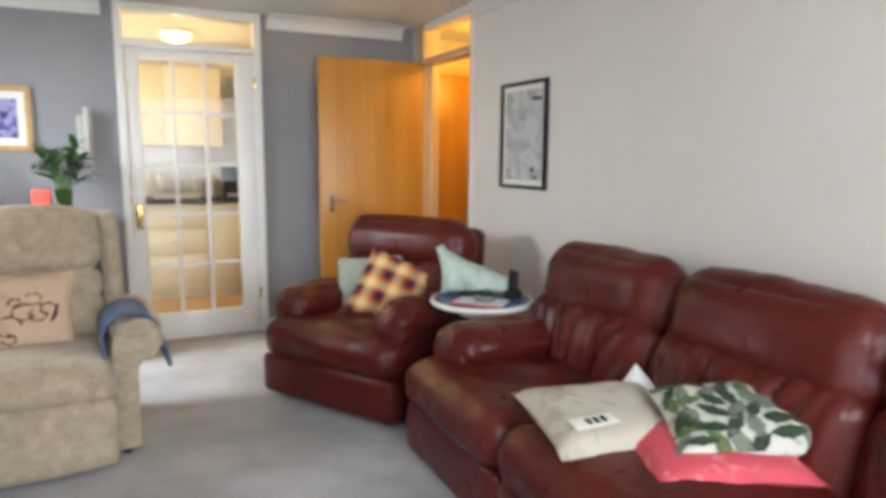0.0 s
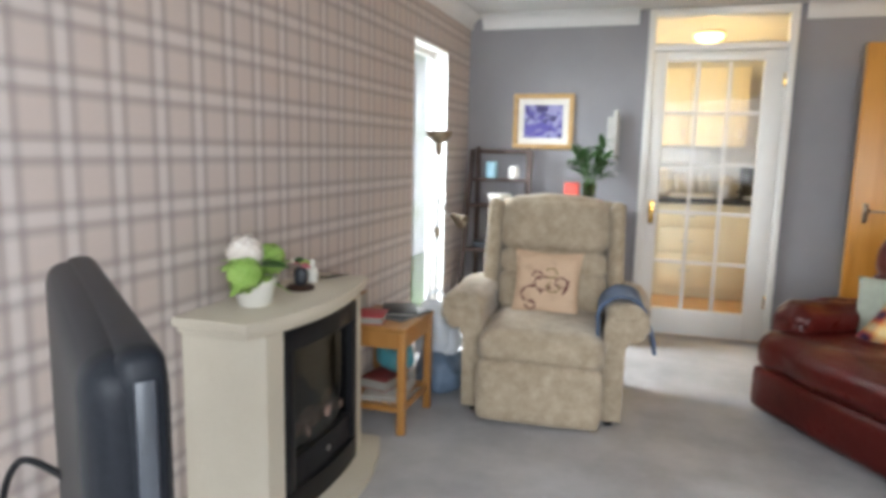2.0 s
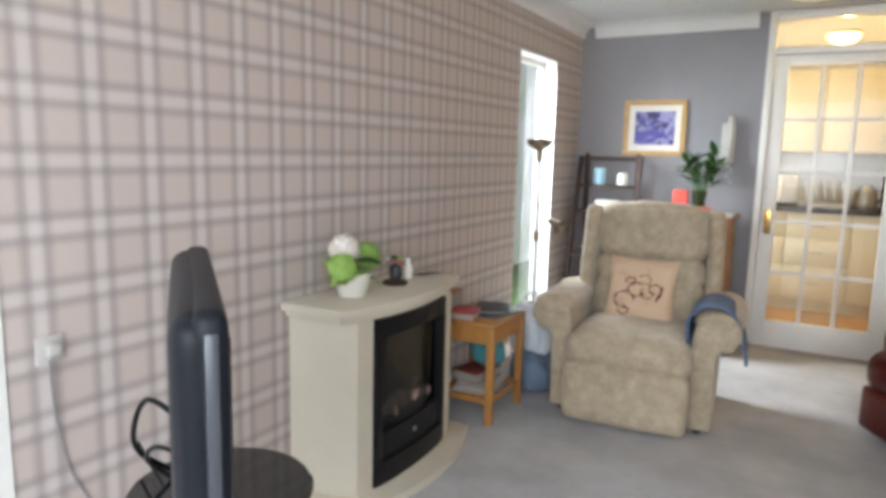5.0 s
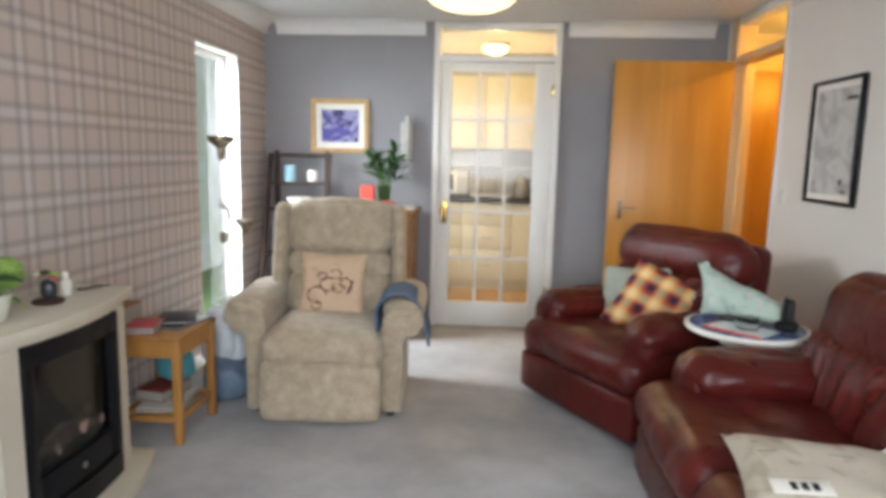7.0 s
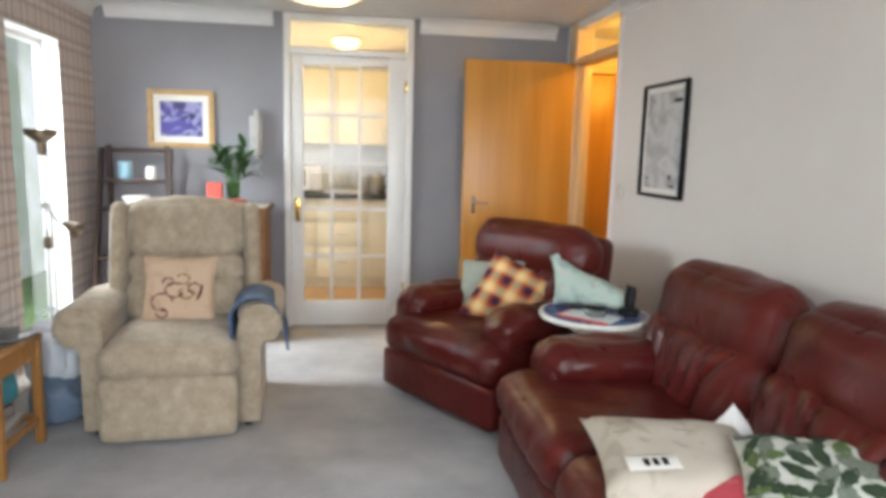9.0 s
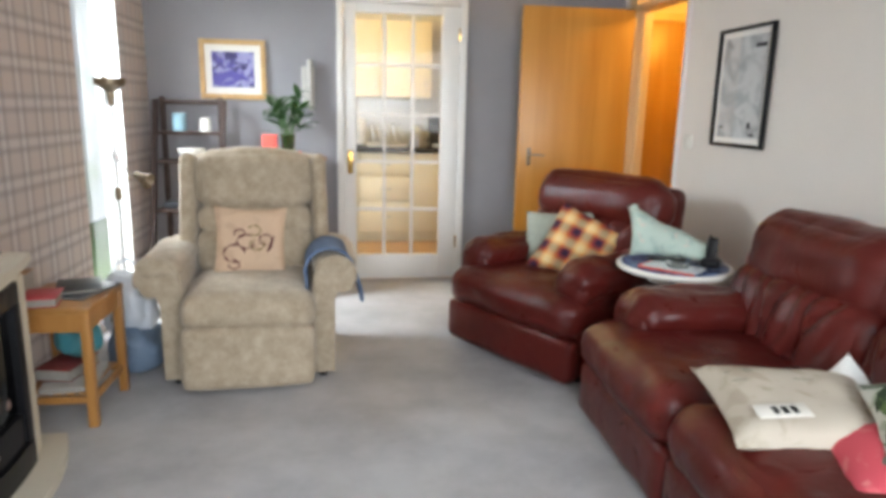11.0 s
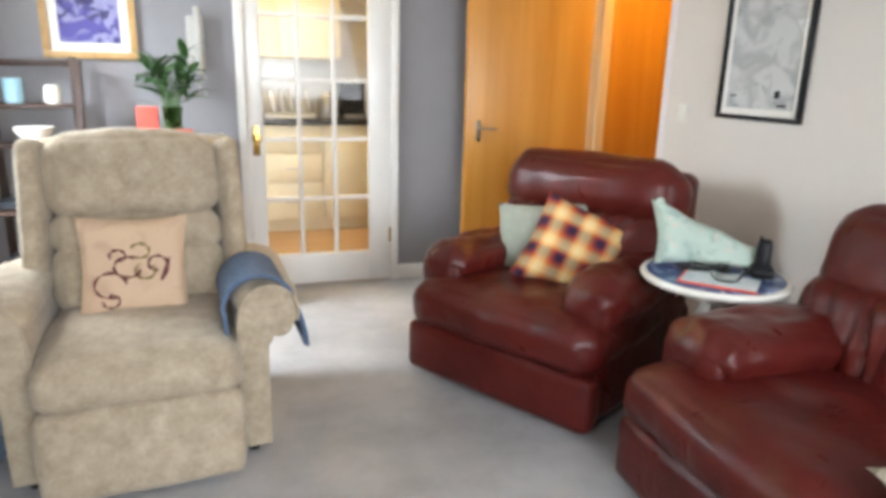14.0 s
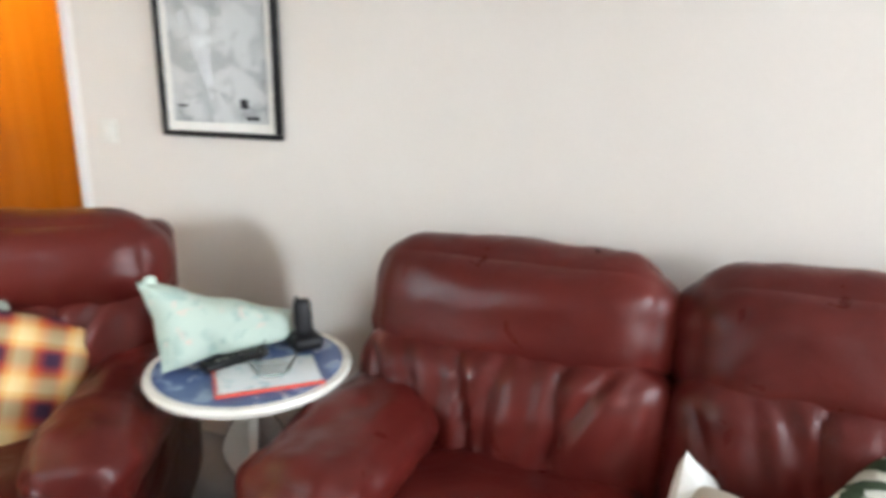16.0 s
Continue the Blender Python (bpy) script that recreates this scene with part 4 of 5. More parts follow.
pc = cushion("scatter_cushion", "tan linen cushion with an embroidered bird motif", "linen", 0.36, 0.36, 0.10, pose(0.895, 3.475, 0.60, -14, 2, 6), 0.0, 2)
for i, (cx, cz, r, mat) in enumerate([(-0.075, -0.06, 0.05, "motif"), (-0.02, 0.0, 0.042, "motif"), (0.035, -0.015, 0.032, "motif_green"), (-0.075, -0.115, 0.026, "motif"), (0.02, 0.055, 0.03, "motif_green"), (-0.05, 0.04, 0.024, "motif"), (0.075, 0.01, 0.03, "motif")]):
    pts = []
    for k in range(17):
        a = 2 * math.pi * k / 16 * 0.8 + i
        px, pz = cx + r * math.cos(a), cz + r * 0.85 * math.sin(a)
        u, v = px / 0.18, pz / 0.18
        pts.append((px, -max(0.0, (1 - u ** 4) * (1 - v ** 4)) ** 0.55 * 0.05 - 0.011, pz))
    part("embroidery", tube(pts, [0.0015 + 0.004 * abs(math.sin(k * 0.9 + i)) ** 2 for k in range(17)], 6), M[mat], pc)
part("embroidery", tube([(0.085, -0.058, -0.05), (0.1, -0.057, -0.02), (0.115, -0.055, 0.03)], [0.004, 0.009, 0.002], 6), M["motif"], pc)
cushion("scatter_cushion", "plain sage green cushion on the leather armchair", "sage", 0.42, 0.38, 0.11, pose(2.535, 3.615, 0.555, -20, -6, -42), 0, 5)
cushion("scatter_cushion", "plaid cushion in cream, orange and plum checks", "plaid", 0.41, 0.41, 0.12, pose(2.605, 3.44, 0.565, -32, 20, -36), 0, 8)
cc0 = cushion("scatter_cushion", "cream printed cushion lying on the sofa seat", "cream_print", 0.50, 0.38, 0.125, pose(2.655, 1.675, 0.482, -80, 3, -8), 0, 11)
cushion("scatter_cushion", "white lace-edged cushion tip behind the printed cushion", "net", 0.21, 0.21, 0.07, pose(2.90, 1.80, 0.44, -20, 42, -40), 0, 14)
lc = cushion("scatter_cushion", "cushion printed with dark green leaves", "leaf_cloth", 0.62, 0.32, 0.12, pose(2.97, 1.345, 0.555, -72, -6, -30), 0, 17)
cushion("scatter_cushion", "coral pink cushion under the leaf-print one", "coral", 0.48, 0.34, 0.09, pose(2.80, 1.37, 0.475, -84, -3, -24), 0.02, 20)


def pillow_face(px, pz, w, h, d, seed):
    """A point just above the stuffed face of a cushion."""
    u, v = max(-0.98, min(0.98, 2 * px / w)), max(-0.98, min(0.98, 2 * pz / h))
    x = u * w / 2 * (1 - 0.09 * (1 - v * v) * abs(u) ** 3)
    z = v * h / 2 * (1 - 0.09 * (1 - u * u) * abs(v) ** 3)
    t = ((1 - u ** 4) * (1 - v ** 4)) ** 0.55 * d / 2
    return (x, -t - 0.012 * noise.noise(Vector((x * 9 + seed, z * 9, seed))) - 0.004, z)


def leaf_motif(cx, cz, angle, length, width):
    """One printed leaf with a notched outline, lying on the leaf cushion's face."""
    b = bmesh.new()
    ca, sa = math.cos(angle), math.sin(angle)
    rows = []
    for i in range(8):
        t = i / 7
        half = width / 2 * math.sin(math.pi * (0.06 + 0.90 * t)) * (1.0 if i % 2 else 0.8)
        row = []
        for k in (-1, 0, 1):
            a, c = (t - 0.5) * length - 0.1 * half * abs(k), half * k
            row.append(b.verts.new(pillow_face(cx + a * ca - c * sa, cz + a * sa + c * ca, 0.62, 0.32, 0.12, 17)))
        rows.append(row)
    for p, q in zip(rows, rows[1:]):
        for k in (0, 1):
            b.faces.new([p[k], p[k + 1], q[k + 1], q[k]])
    return b


rng = random.Random(21)
for i in range(11):
    for j in range(6):
        cx, cz = -0.275 + 0.055 * i + rng.uniform(-0.014, 0.014), -0.128 + 0.051 * j + rng.uniform(-0.014, 0.014)
        part("leaf_motif", leaf_motif(cx, cz, rng.uniform(0, 6.28), rng.uniform(0.065, 0.11), rng.uniform(0.034, 0.055)), M[rng.choice(("print_dark", "print_dark", "print_green", "print_grey"))], lc)
for px, pz, bw, bh in ((-0.13, 0.10, 0.03, 0.007), (-0.13, 0.085, 0.026, 0.007), (-0.19, 0.085, 0.018, 0.005), (-0.17, 0.04, 0.05, 0.004), (0.02, 0.06, 0.06, 0.003)):
    b = bmesh.new()
    b.faces.new([b.verts.new(pillow_face(px + i * bw / 2, pz + j * bh / 2, 0.50, 0.38, 0.125, 11)) for i, j in ((-1, -1), (1, -1), (1, 1), (-1, 1))])
    part("printed_mark", b, M["print_grey"], cc0)
pl = thing("cushion_label", "white sewn-on label with dark printed marks", "label", 0, 0, 0)
pl.matrix_basis = pose(2.52, 1.565, 0.539, 8, -3, -6)
part("tape", box(-0.07, 0.07, -0.03, 0.03, 0, 0.003, 0.001), M["ceramic"], pl)
for i in range(3):
    part("mark", box(-0.025 + 0.025 * i, -0.01 + 0.025 * i, -0.015, 0.015, 0.003, 0.0045), M["black"], pl)

# ---- round table ----
TX, TY, TZ = 2.87, 2.89, 0.61
rt = thing("round_side_table", "round white table with blue patterned top and wavy legs", "table", TX, TY, 0)
part("tabletop", lathe([(0, TZ - 0.03), (0.23, TZ - 0.03), (0.251, TZ - 0.022), (0.257, TZ - 0.01), (0.253, TZ), (0.236, TZ), (0, TZ - 0.002)], 40), M["ceramic"], rt, "white rounded table rim")
part("inlay", lathe([(0, TZ + 0.002), (0.235, TZ + 0.002), (0.235, TZ - 0.001), (0, TZ - 0.001)], 40), M["table_blue"], rt, "blue and white patterned inlay")


def wavy(s):
    out = [(0.055 + 0.03 * math.sin(z * 21) + (0.05 if z < 0.1 else 0), z) for z in [0.0 + 0.58 * k / 20 for k in range(21)]]
    return [(a, b) for a, b in out] + [(-a, b) for a, b in out[::-1]]


for a in (35, 125):
    part("leg_panel", prism(wavy(1), -0.012, 0.012, "y", 0.003), M["ceramic"], rt, "wavy-edged white leg panel", pose(0, 0, 0, 0, 0, a))
part("collar", lathe([(0, TZ - 0.07), (0.11, TZ - 0.08), (0.135, TZ - 0.031), (0, TZ - 0.031)], 24), M["ceramic"], rt)
lf = thing("magazine", "printed magazine with a red border", "magazine", TX - 0.05, TY - 0.09, TZ + 0.003, -48)
part("page_block", box(-0.12, 0.12, -0.08, 0.08, 0, 0.006, 0.001), M["paper"], lf)
part("border", box(-0.124, 0.124, -0.088, -0.081, 0, 0.007), M["red"], lf)
part("border", box(-0.127, -0.121, -0.081, 0.08, 0, 0.007), M["red"], lf)
ph = thing("cordless_phone", "black cordless phone standing in its charger", "telephone", TX + 0.135, TY - 0.075, TZ + 0.003, -40)
part("charger", soft_box(0.085, 0.09, 0.04, 0.018, 8, 0, 0, (0, 0, 0.02)), M["black"], ph)
part("handset", soft_box(0.046, 0.028, 0.105, 0.012, 8, 0.002, 0, (0, 0, 0)), M["black"], ph, "", pose(0, 0.005, 0.08, -8, 0, 0))
part("aerial", lathe([(0, 0), (0.006, 0), (0.005, 0.014), (0, 0.016)], 10, (-0.014, 0.012, 0.128)), M["black"], ph)
gls = thing("reading_glasses", "pair of wire reading glasses", "glasses", TX + 0.03, TY - 0.02, TZ + 0.012, 20)
for s in (-1, 1):
    part("rim", tube([(s * 0.033 + 0.026 * math.cos(k * math.pi / 8), 0, 0.02 + 0.02 * math.sin(k * math.pi / 8)) for k in range(17)], 0.002, 6), M["black"], gls)
    part("temple", tube([(s * 0.06, 0, 0.025), (s * 0.062, 0.1, 0.025), (s * 0.06, 0.13, 0.0)], 0.002, 6), M["black"], gls)
rm = thing("remote_control", "black remote control lying on the table", "remote control", TX - 0.02, TY + 0.03, TZ + 0.003, 65)
part("case", box(-0.024, 0.024, -0.085, 0.085, 0, 0.02, 0.006), M["black"], rm)
for i in range(6):
    part("button", box(-0.006, 0.006, -0.06 + 0.02 * i, -0.05 + 0.02 * i, 0.02, 0.022), M["steel"], rm)
bow = thing("glass_ashtray", "small clear glass dish on the magazine", "dish", TX - 0.03, TY - 0.09, TZ + 0.011)
part("dish", lathe([(0, 0), (0.045, 0), (0.062, 0.035), (0.057, 0.035), (0.04, 0.007), (0, 0.006)], 28), M["glass"], bow)
mb = thing("mint_carrier_bag", "pale mint printed bag slumped on the table", "bag", TX + 0.025, TY + 0.07, TZ + 0.012, -22)
mbm = pillow(0.39, 0.25, 0.13, 22, 0.0, 31)
for v in mbm.verts:
    k = (v.co.x + 0.195) / 0.39
    v.co.z = (v.co.z + 0.125) * (0.97 - 0.72 * k) * (1 + 0.03 * math.sin(v.co.x * 40))
    v.co.y += 0.02 * noise.noise(v.co * 14) + 0.35 * v.co.z * 0.3
    v.co.x -= 0.12 * v.co.z
part("bag", mbm, M["mint"], mb)
part("knot", soft_box(0.035, 0.025, 0.05, 0.012, 8, 0.002, 0.014, (-0.19, 0.025, 0.218), 2), M["mint"], mb, "gathered top of the bag")


# ---- picture frames ----
def picture(name, label, w, h, bar, frame_mat, m, mount, mount_mat, print_mat, bar_d=0.025):
    """Upright in the xz plane, facing -y, back at y = 0."""
    u = new(name)
    u.empty_display_size = 0.1
    u.matrix_basis = m
    tagged(u, label, "picture")
    part("frame_bar", box(-w / 2, w / 2, -bar_d, 0, h / 2 - bar, h / 2, 0.004), frame_mat, u)
    part("frame_bar", box(-w / 2, w / 2, -bar_d, 0, -h / 2, -h / 2 + bar, 0.004), frame_mat, u)
    for s in (-1, 1):
        part("frame_bar", box(min(s * w / 2, s * (w / 2 - bar)), max(s * w / 2, s * (w / 2 - bar)), -bar_d, 0, -h / 2 + bar, h / 2 - bar, 0.004), frame_mat, u)
    part("mount", box(-w / 2 + bar, w / 2 - bar, -0.008, -0.001, -h / 2 + bar, h / 2 - bar), mount_mat, u)
    b = bar + mount
    pr = part("print", box(-w / 2 + b, w / 2 - b, -0.0105, -0.0085, -h / 2 + b, h / 2 - b), print_mat, u)
    return u


picture("violet_picture", "violet abstract wave print in a gilt frame with ivory mount", 0.445, 0.40, 0.035, M["gilt"], pose(0.58, D - 0.003, 1.513), 0.045, M["mount"], M["art"])
mp = picture("framed_map", "monochrome map print in a slim black frame", 0.475, 0.60, 0.018, M["black"], pose(W - 0.003, 3.35, 1.42, 0, 0, -90), 0.03, M["mount"], M["map"])
mg = part("glazing", box(-0.219, 0.219, -0.0145, -0.013, -0.282, 0.282), M["glass"], mp, "picture glass")
mg.visible_shadow = False
for i, (bx, bz, bw, bh) in enumerate([(0.13, -0.235, 0.05, 0.012), (0.14, 0.2, 0.09, 0.02), (0.1, -0.19, 0.03, 0.03), (-0.15, -0.2, 0.04, 0.008)]):
    part("printed_bar", box(bx - bw / 2, bx + bw / 2, -0.0115, -0.0105, bz - bh / 2, bz + bh / 2), M["black"], mp)

# entry phone on the grey wall
ep = thing("entry_phone", "pale grey entry phone handset on the wall", "telephone", 1.09, D - 0.002, 1.42)
part("body", box(-0.045, 0.045, -0.03, 0, -0.15, 0.13, 0.01), M["grey_plastic"], ep)
part("handset", tube([(0.015, -0.05, 0.17), (0.018, -0.062, 0.12), (0.02, -0.066, 0.0), (0.018, -0.062, -0.12), (0.015, -0.05, -0.17)], [0.02, 0.022, 0.017, 0.022, 0.02], 10), M["grey_plastic"], ep)
part("cord", tube([(0.02 + 0.02 * math.sin(k * 0.3), -0.03 + 0.006 * math.cos(k * 2.1), -0.17 - 0.004 * k + 0.006 * math.sin(k * 2.1)) for k in range(30)], 0.003, 5), M["grey_plastic"], ep)

# ---- ladder shelf ----
ls = thing("ladder_shelf", "dark stained wooden ladder shelf leaning at the wall", "shelf", 0.31, 4.93, 0)
for s in (-1, 1):
    part("back_post", box(s * 0.19 - 0.016, s * 0.19 + 0.016, -0.05, -0.02, 0, 1.32, 0.003), M["dark_wood"], ls)
    part("front_post", prism([(-0.10, 1.30), (-0.06, 1.30), (-0.40, 0.0), (-0.44, 0.0)], s * 0.222 - 0.014, s * 0.222 + 0.014, "x", 0.0), M["dark_wood"], ls)
for z in (0.28, 0.56, 0.88, 1.07):
    dep = 0.06 + (1.30 - z) * 0.262
    sh = part("shelf_board", box(-0.207, 0.207, -dep - 0.03, -0.051, z, z + 0.022, 0.003), M["dark_wood"], ls)
part("top_rail", box(-0.173, 0.173, -0.05, -0.02, 1.27, 1.30, 0.003), M["dark_wood"], ls)
cn = thing("blue_mug", "pale blue ceramic mug on the ladder shelf", "mug", 0.24, 4.83, 1.0925)
part("cup", lathe([(0, 0), (0.04, 0), (0.045, 0.02), (0.045, 0.12), (0.041, 0.12), (0.04, 0.02), (0, 0.012)]), M["blue_ceramic"], cn)
cc = thing("candle_jar", "cream candle jar on the ladder shelf", "candle", 0.41, 4.83, 1.0925)
part("jar", lathe([(0, 0), (0.035, 0), (0.04, 0.02), (0.038, 0.07), (0.03, 0.09), (0, 0.09)]), M["ceramic"], cc)
cb = thing("white_bowl", "white ceramic bowl on the ladder shelf", "bowl", 0.33, 4.74, 0.9025)
part("bowl", lathe([(0, 0), (0.04, 0), (0.045, 0.01), (0.085, 0.06), (0.09, 0.08), (0.084, 0.08), (0.04, 0.02), (0, 0.015)]), M["ceramic"], cb)
for i, z in enumerate((0.305, 0.585)):
    bk = thing("shelf_book", "small dark book on the ladder shelf", "book", 0.24, 4.80, z - 0.002)
    part("cover", box(-0.1, 0.08, -0.09, 0.06, 0, 0.03 + 0.01 * i, 0.003), M["dark_grey"], bk)
    part("page_block", box(-0.095, 0.083, -0.085, 0.055, 0.005, 0.026 + 0.01 * i), M["paper"], bk)

# ---- chest with plant ----
ch = thing("wooden_chest", "carved brown wooden chest of drawers behind the recliner", "chest of drawers", 0.93, 4.73, 0)
part("body", box(-0.27, 0.26, -0.2, 0.2, 0.06, 0.90, 0.004), M["chest_wood"], ch)
part("top", box(-0.30, 0.285, -0.22, 0.22, 0.90, 0.93, 0.008), M["chest_wood"], ch)
for i in range(3):
    d = part("drawer", box(-0.25, 0.24, -0.215, -0.2, 0.10 + 0.265 * i, 0.35 + 0.265 * i, 0.006), M["chest_wood"], ch)
    part("knob", lathe([(0, 0.03), (0.015, 0.026), (0.012, 0.01), (0.008, 0)], 12), M["bronze"], d, "", pose(0, -0.215, 0.225 + 0.265 * i, 90, 0, 0))
    part("carving", lathe([(0, 0.006), (0.03, 0.005), (0.045, 0.0), (0.06, 0.006), (0.07, 0)], 16), M["chest_wood"], ch, "", pose(0.26, 0, 0.225 + 0.265 * i, 0, 90, 0))
for lx in (-0.24, 0.23):
    for ly in (-0.17, 0.17):
        part("foot", lathe([(0, 0), (0.02, 0), (0.028, 0.03), (0.02, 0.06), (0, 0.06)], 12, (lx, ly, 0)), M["chest_wood"], ch)
dl = thing("lace_doily", "white lace runner on the chest", "cloth", 0.95, 4.72, 0.931)
part("cloth", box(-0.26, 0.25, -0.18, 0.18, 0, 0.004, 0.001), M["net"], dl)
rb = thing("red_gift_box", "small red and orange box on the chest", "box", 0.85, 4.70, 0.936)
part("box", box(-0.05, 0.05, -0.03, 0.03, 0, 0.15, 0.003), M["red"], rb)
sb = thing("small_red_tin", "small red and black tin on the chest", "tin", 1.02, 4.60, 0.936)
part("tin", box(-0.05, 0.05, -0.03, 0.03, 0, 0.035, 0.004), M["black"], sb)
part("lid", box(-0.045, 0.045, -0.0285, 0.0285, 0.035, 0.045, 0.002), M["red"], sb)


def blade(length, width, bend, n=7):
    b = bmesh.new()
    L, R, Cc = [], [], []
    for i in range(n + 1):
        t = i / n
        w = width * math.sin(math.pi * min(0.97, t * 0.9 + 0.08)) ** 0.8 / 2
        a = bend * t
        x = length * (math.sin(a) / bend if bend else t)
        z = length * ((1 - math.cos(a)) / bend if bend else 0)
        Cc.append(b.verts.new((x, 0, -z - 0.15 * w)))
        L.append(b.verts.new((x, -w, -z)))
        R.append(b.verts.new((x, w, -z)))
    for i in range(n):
        b.faces.new([L[i], Cc[i], Cc[i + 1], L[i + 1]])
        b.faces.new([Cc[i], R[i], R[i + 1], Cc[i + 1]])
    return b


pt = thing("potted_plant", "leafy green palm-like plant in a green glass vase", "plant", 0.965, 4.73, 0.936)
part("vase", lathe([(0, 0), (0.045, 0), (0.05, 0.01), (0.042, 0.08), (0.05, 0.15), (0.047, 0.15), (0.038, 0.08), (0, 0.02)]), clear("green_glass", (0.45, 0.62, 0.35), 0.05), pt, "green glass vase")
rng = random.Random(4)
for k in range(11):
    a, lean = k * 2.4, rng.uniform(0.1, 0.62)
    h = rng.uniform(0.18, 0.34)
    top = Vector((math.cos(a) * lean * h, math.sin(a) * lean * h * 0.8, 0.09 + h))
    part("stem", tube([(0.012 * math.cos(a), 0.012 * math.sin(a), 0.03), top * 0.55 + Vector((0, 0, 0.03)), top], [0.005, 0.004, 0.003], 6), M["stem"], pt)
    for q in range(7):
        bl = part("leaf", blade(rng.uniform(0.10, 0.17), rng.uniform(0.032, 0.048), rng.uniform(0.4, 1.2)), M["leaf"], pt, "", Matrix.Translation(top - Vector((0, 0, 0.02 * q))) @ pose(0, 0, 0, rng.uniform(-20, 20), rng.uniform(-72, -18), math.degrees(a) + rng.uniform(-110, 110)))

# ---- fire suite ----
fs = thing("fire_surround", "cream electric fire suite with bowed mantel", "fireplace", 0.004, 2.13, 0)


def bow(x_end, x_mid, half_w, n=14):
    """Plan outline: back straight on the wall, front bowed."""
    return [(0, -half_w)] + [(x_end + (x_mid - x_end) * (1 - (2 * i / n - 1) ** 2), -half_w + 2 * half_w * i / n) for i in range(n + 1)] + [(0, half_w)]


part("hearth", prism(bow(0.32, 0.43, 0.47), 0, 0.035, "z", 0.005), M["cream_suite"], fs, "cream bowed hearth plate")
part("mantel_shelf", prism(bow(0.275, 0.35, 0.43), 0.722, 0.755, "z", 0.006), M["cream_suite"], fs, "cream bowed mantel shelf")
part("moulding", prism(bow(0.255, 0.33, 0.405), 0.697, 0.7215, "z", 0.004), M["cream_suite"], fs)
part("back_panel", box(0, 0.17, -0.38, 0.38, 0.036, 0.696), M["cream_suite"], fs)
for s in (-1, 1):
    part("pilaster", prism([(0, s * 0.385), (0.19, s * 0.385), (0.285, s * 0.345), (0.295, s * 0.262), (0.171, s * 0.262), (0.171, s * 0.381), (0, s * 0.381)] if s > 0 else [(0, s * 0.381), (0.171, s * 0.381), (0.171, s * 0.262), (0.295, s * 0.262), (0.285, s * 0.345), (0.19, s * 0.385), (0, s * 0.385)], 0.036, 0.696, "z"), M["cream_suite"], fs, "cream pilaster")
fi = thing("electric_fire", "black inset electric fire with smoked glass", "electric fire", 0.176, 2.13, 0.037)


def bow_slab(x0, x1, half, lo, hi, thick, n=12):
    pts = [(x0 + (x1 - x0) * (1 - (2 * i / n - 1) ** 2), -half + 2 * half * i / n) for i in range(n + 1)]
    return prism(pts + [(x - thick, y) for x, y in pts[::-1]], lo, hi, "z", 0.002)


part("case", box(0, 0.06, -0.258, 0.258, 0, 0.655, 0.003), M["black"], fi)
part("top_trim", bow_slab(0.135, 0.155, 0.258, 0.585, 0.655, 0.06), M["black"], fi)
part("base_trim", bow_slab(0.135, 0.155, 0.258, 0.0, 0.09, 0.06), M["black"], fi)
for s in (-1, 1):
    part("side_trim", box(0.06, 0.137, min(s * 0.258, s * 0.215), max(s * 0.258, s * 0.215), 0.091, 0.584, 0.004), M["black"], fi)
part("lower_panel", bow_slab(0.128, 0.140, 0.212, 0.095, 0.20, 0.02), M["black"], fi)
part("fire_window", bow_slab(0.112, 0.122, 0.212, 0.205, 0.58, 0.006), M["fire_glass"], fi, "smoked glass window")
part("control_mark", lathe([(0, 0), (0.012, 0), (0.012, 0.003), (0, 0.003)], 16), M["steel"], fi, "", pose(0.144, 0.0, 0.15, 0, 90, 0))
for k in range(7):
    part("log", soft_box(0.03, 0.10 + 0.02 * (k % 3), 0.04, 0.014, 8, 0, 0.012, (0, 0, 0), k), M["ember"], fi, "", pose(0.085 + 0.008 * (k % 2), -0.13 + 0.043 * k, 0.26 + 0.03 * (k % 2), 10 * (k % 3), 8 * (k % 2), 25 * (k % 3) - 25))

fp = thing("flower_pot", "artificial cream hydrangea with lime leaves in a white pot", "plant", 0.15, 1.935, 0.756)
part("pot", lathe([(0, 0), (0.05, 0), (0.056, 0.006), (0.074, 0.08), (0.078, 0.092), (0.07, 0.092), (0.06, 0.03), (0, 0.02)]), M["ceramic"], fp, "white ceramic pot")
rng = random.Random(9)


def floret_ball(cx, cy, cz, r, count, mat, name, size):
    b = bmesh.new()
    for k in range(count):
        zz = 1 - 2 * (k + 0.5) / count
        a = k * 2.399963
        q = math.sqrt(1 - zz * zz)
        n = Vector((q * math.cos(a), q * math.sin(a), zz))
        c = Vector((cx, cy, cz)) + n * r * rng.uniform(0.85, 1.08)
        u = n.orthogonal().normalized()
        v = n.cross(u)
        s = size * rng.uniform(0.7, 1.2)
        mid = b.verts.new(c - n * 0.004)
        ring = [b.verts.new(c + (u * math.cos(t) + v * math.sin(t)) * s * (1 if j % 2 == 0 else 0.55) + n * (0.003 if j % 2 == 0 else 0)) for j, t in enumerate([math.pi * j / 4 for j in range(8)])]
        for j in range(8):
            b.faces.new([mid, ring[j], ring[(j + 1) % 8]])
    core = bmesh.new()
    bmesh.ops.create_icosphere(core, subdivisions=2, radius=r * 0.9, matrix=Matrix.Translation((cx, cy, cz)))
    return part(name, merge(b, core), mat, fp)


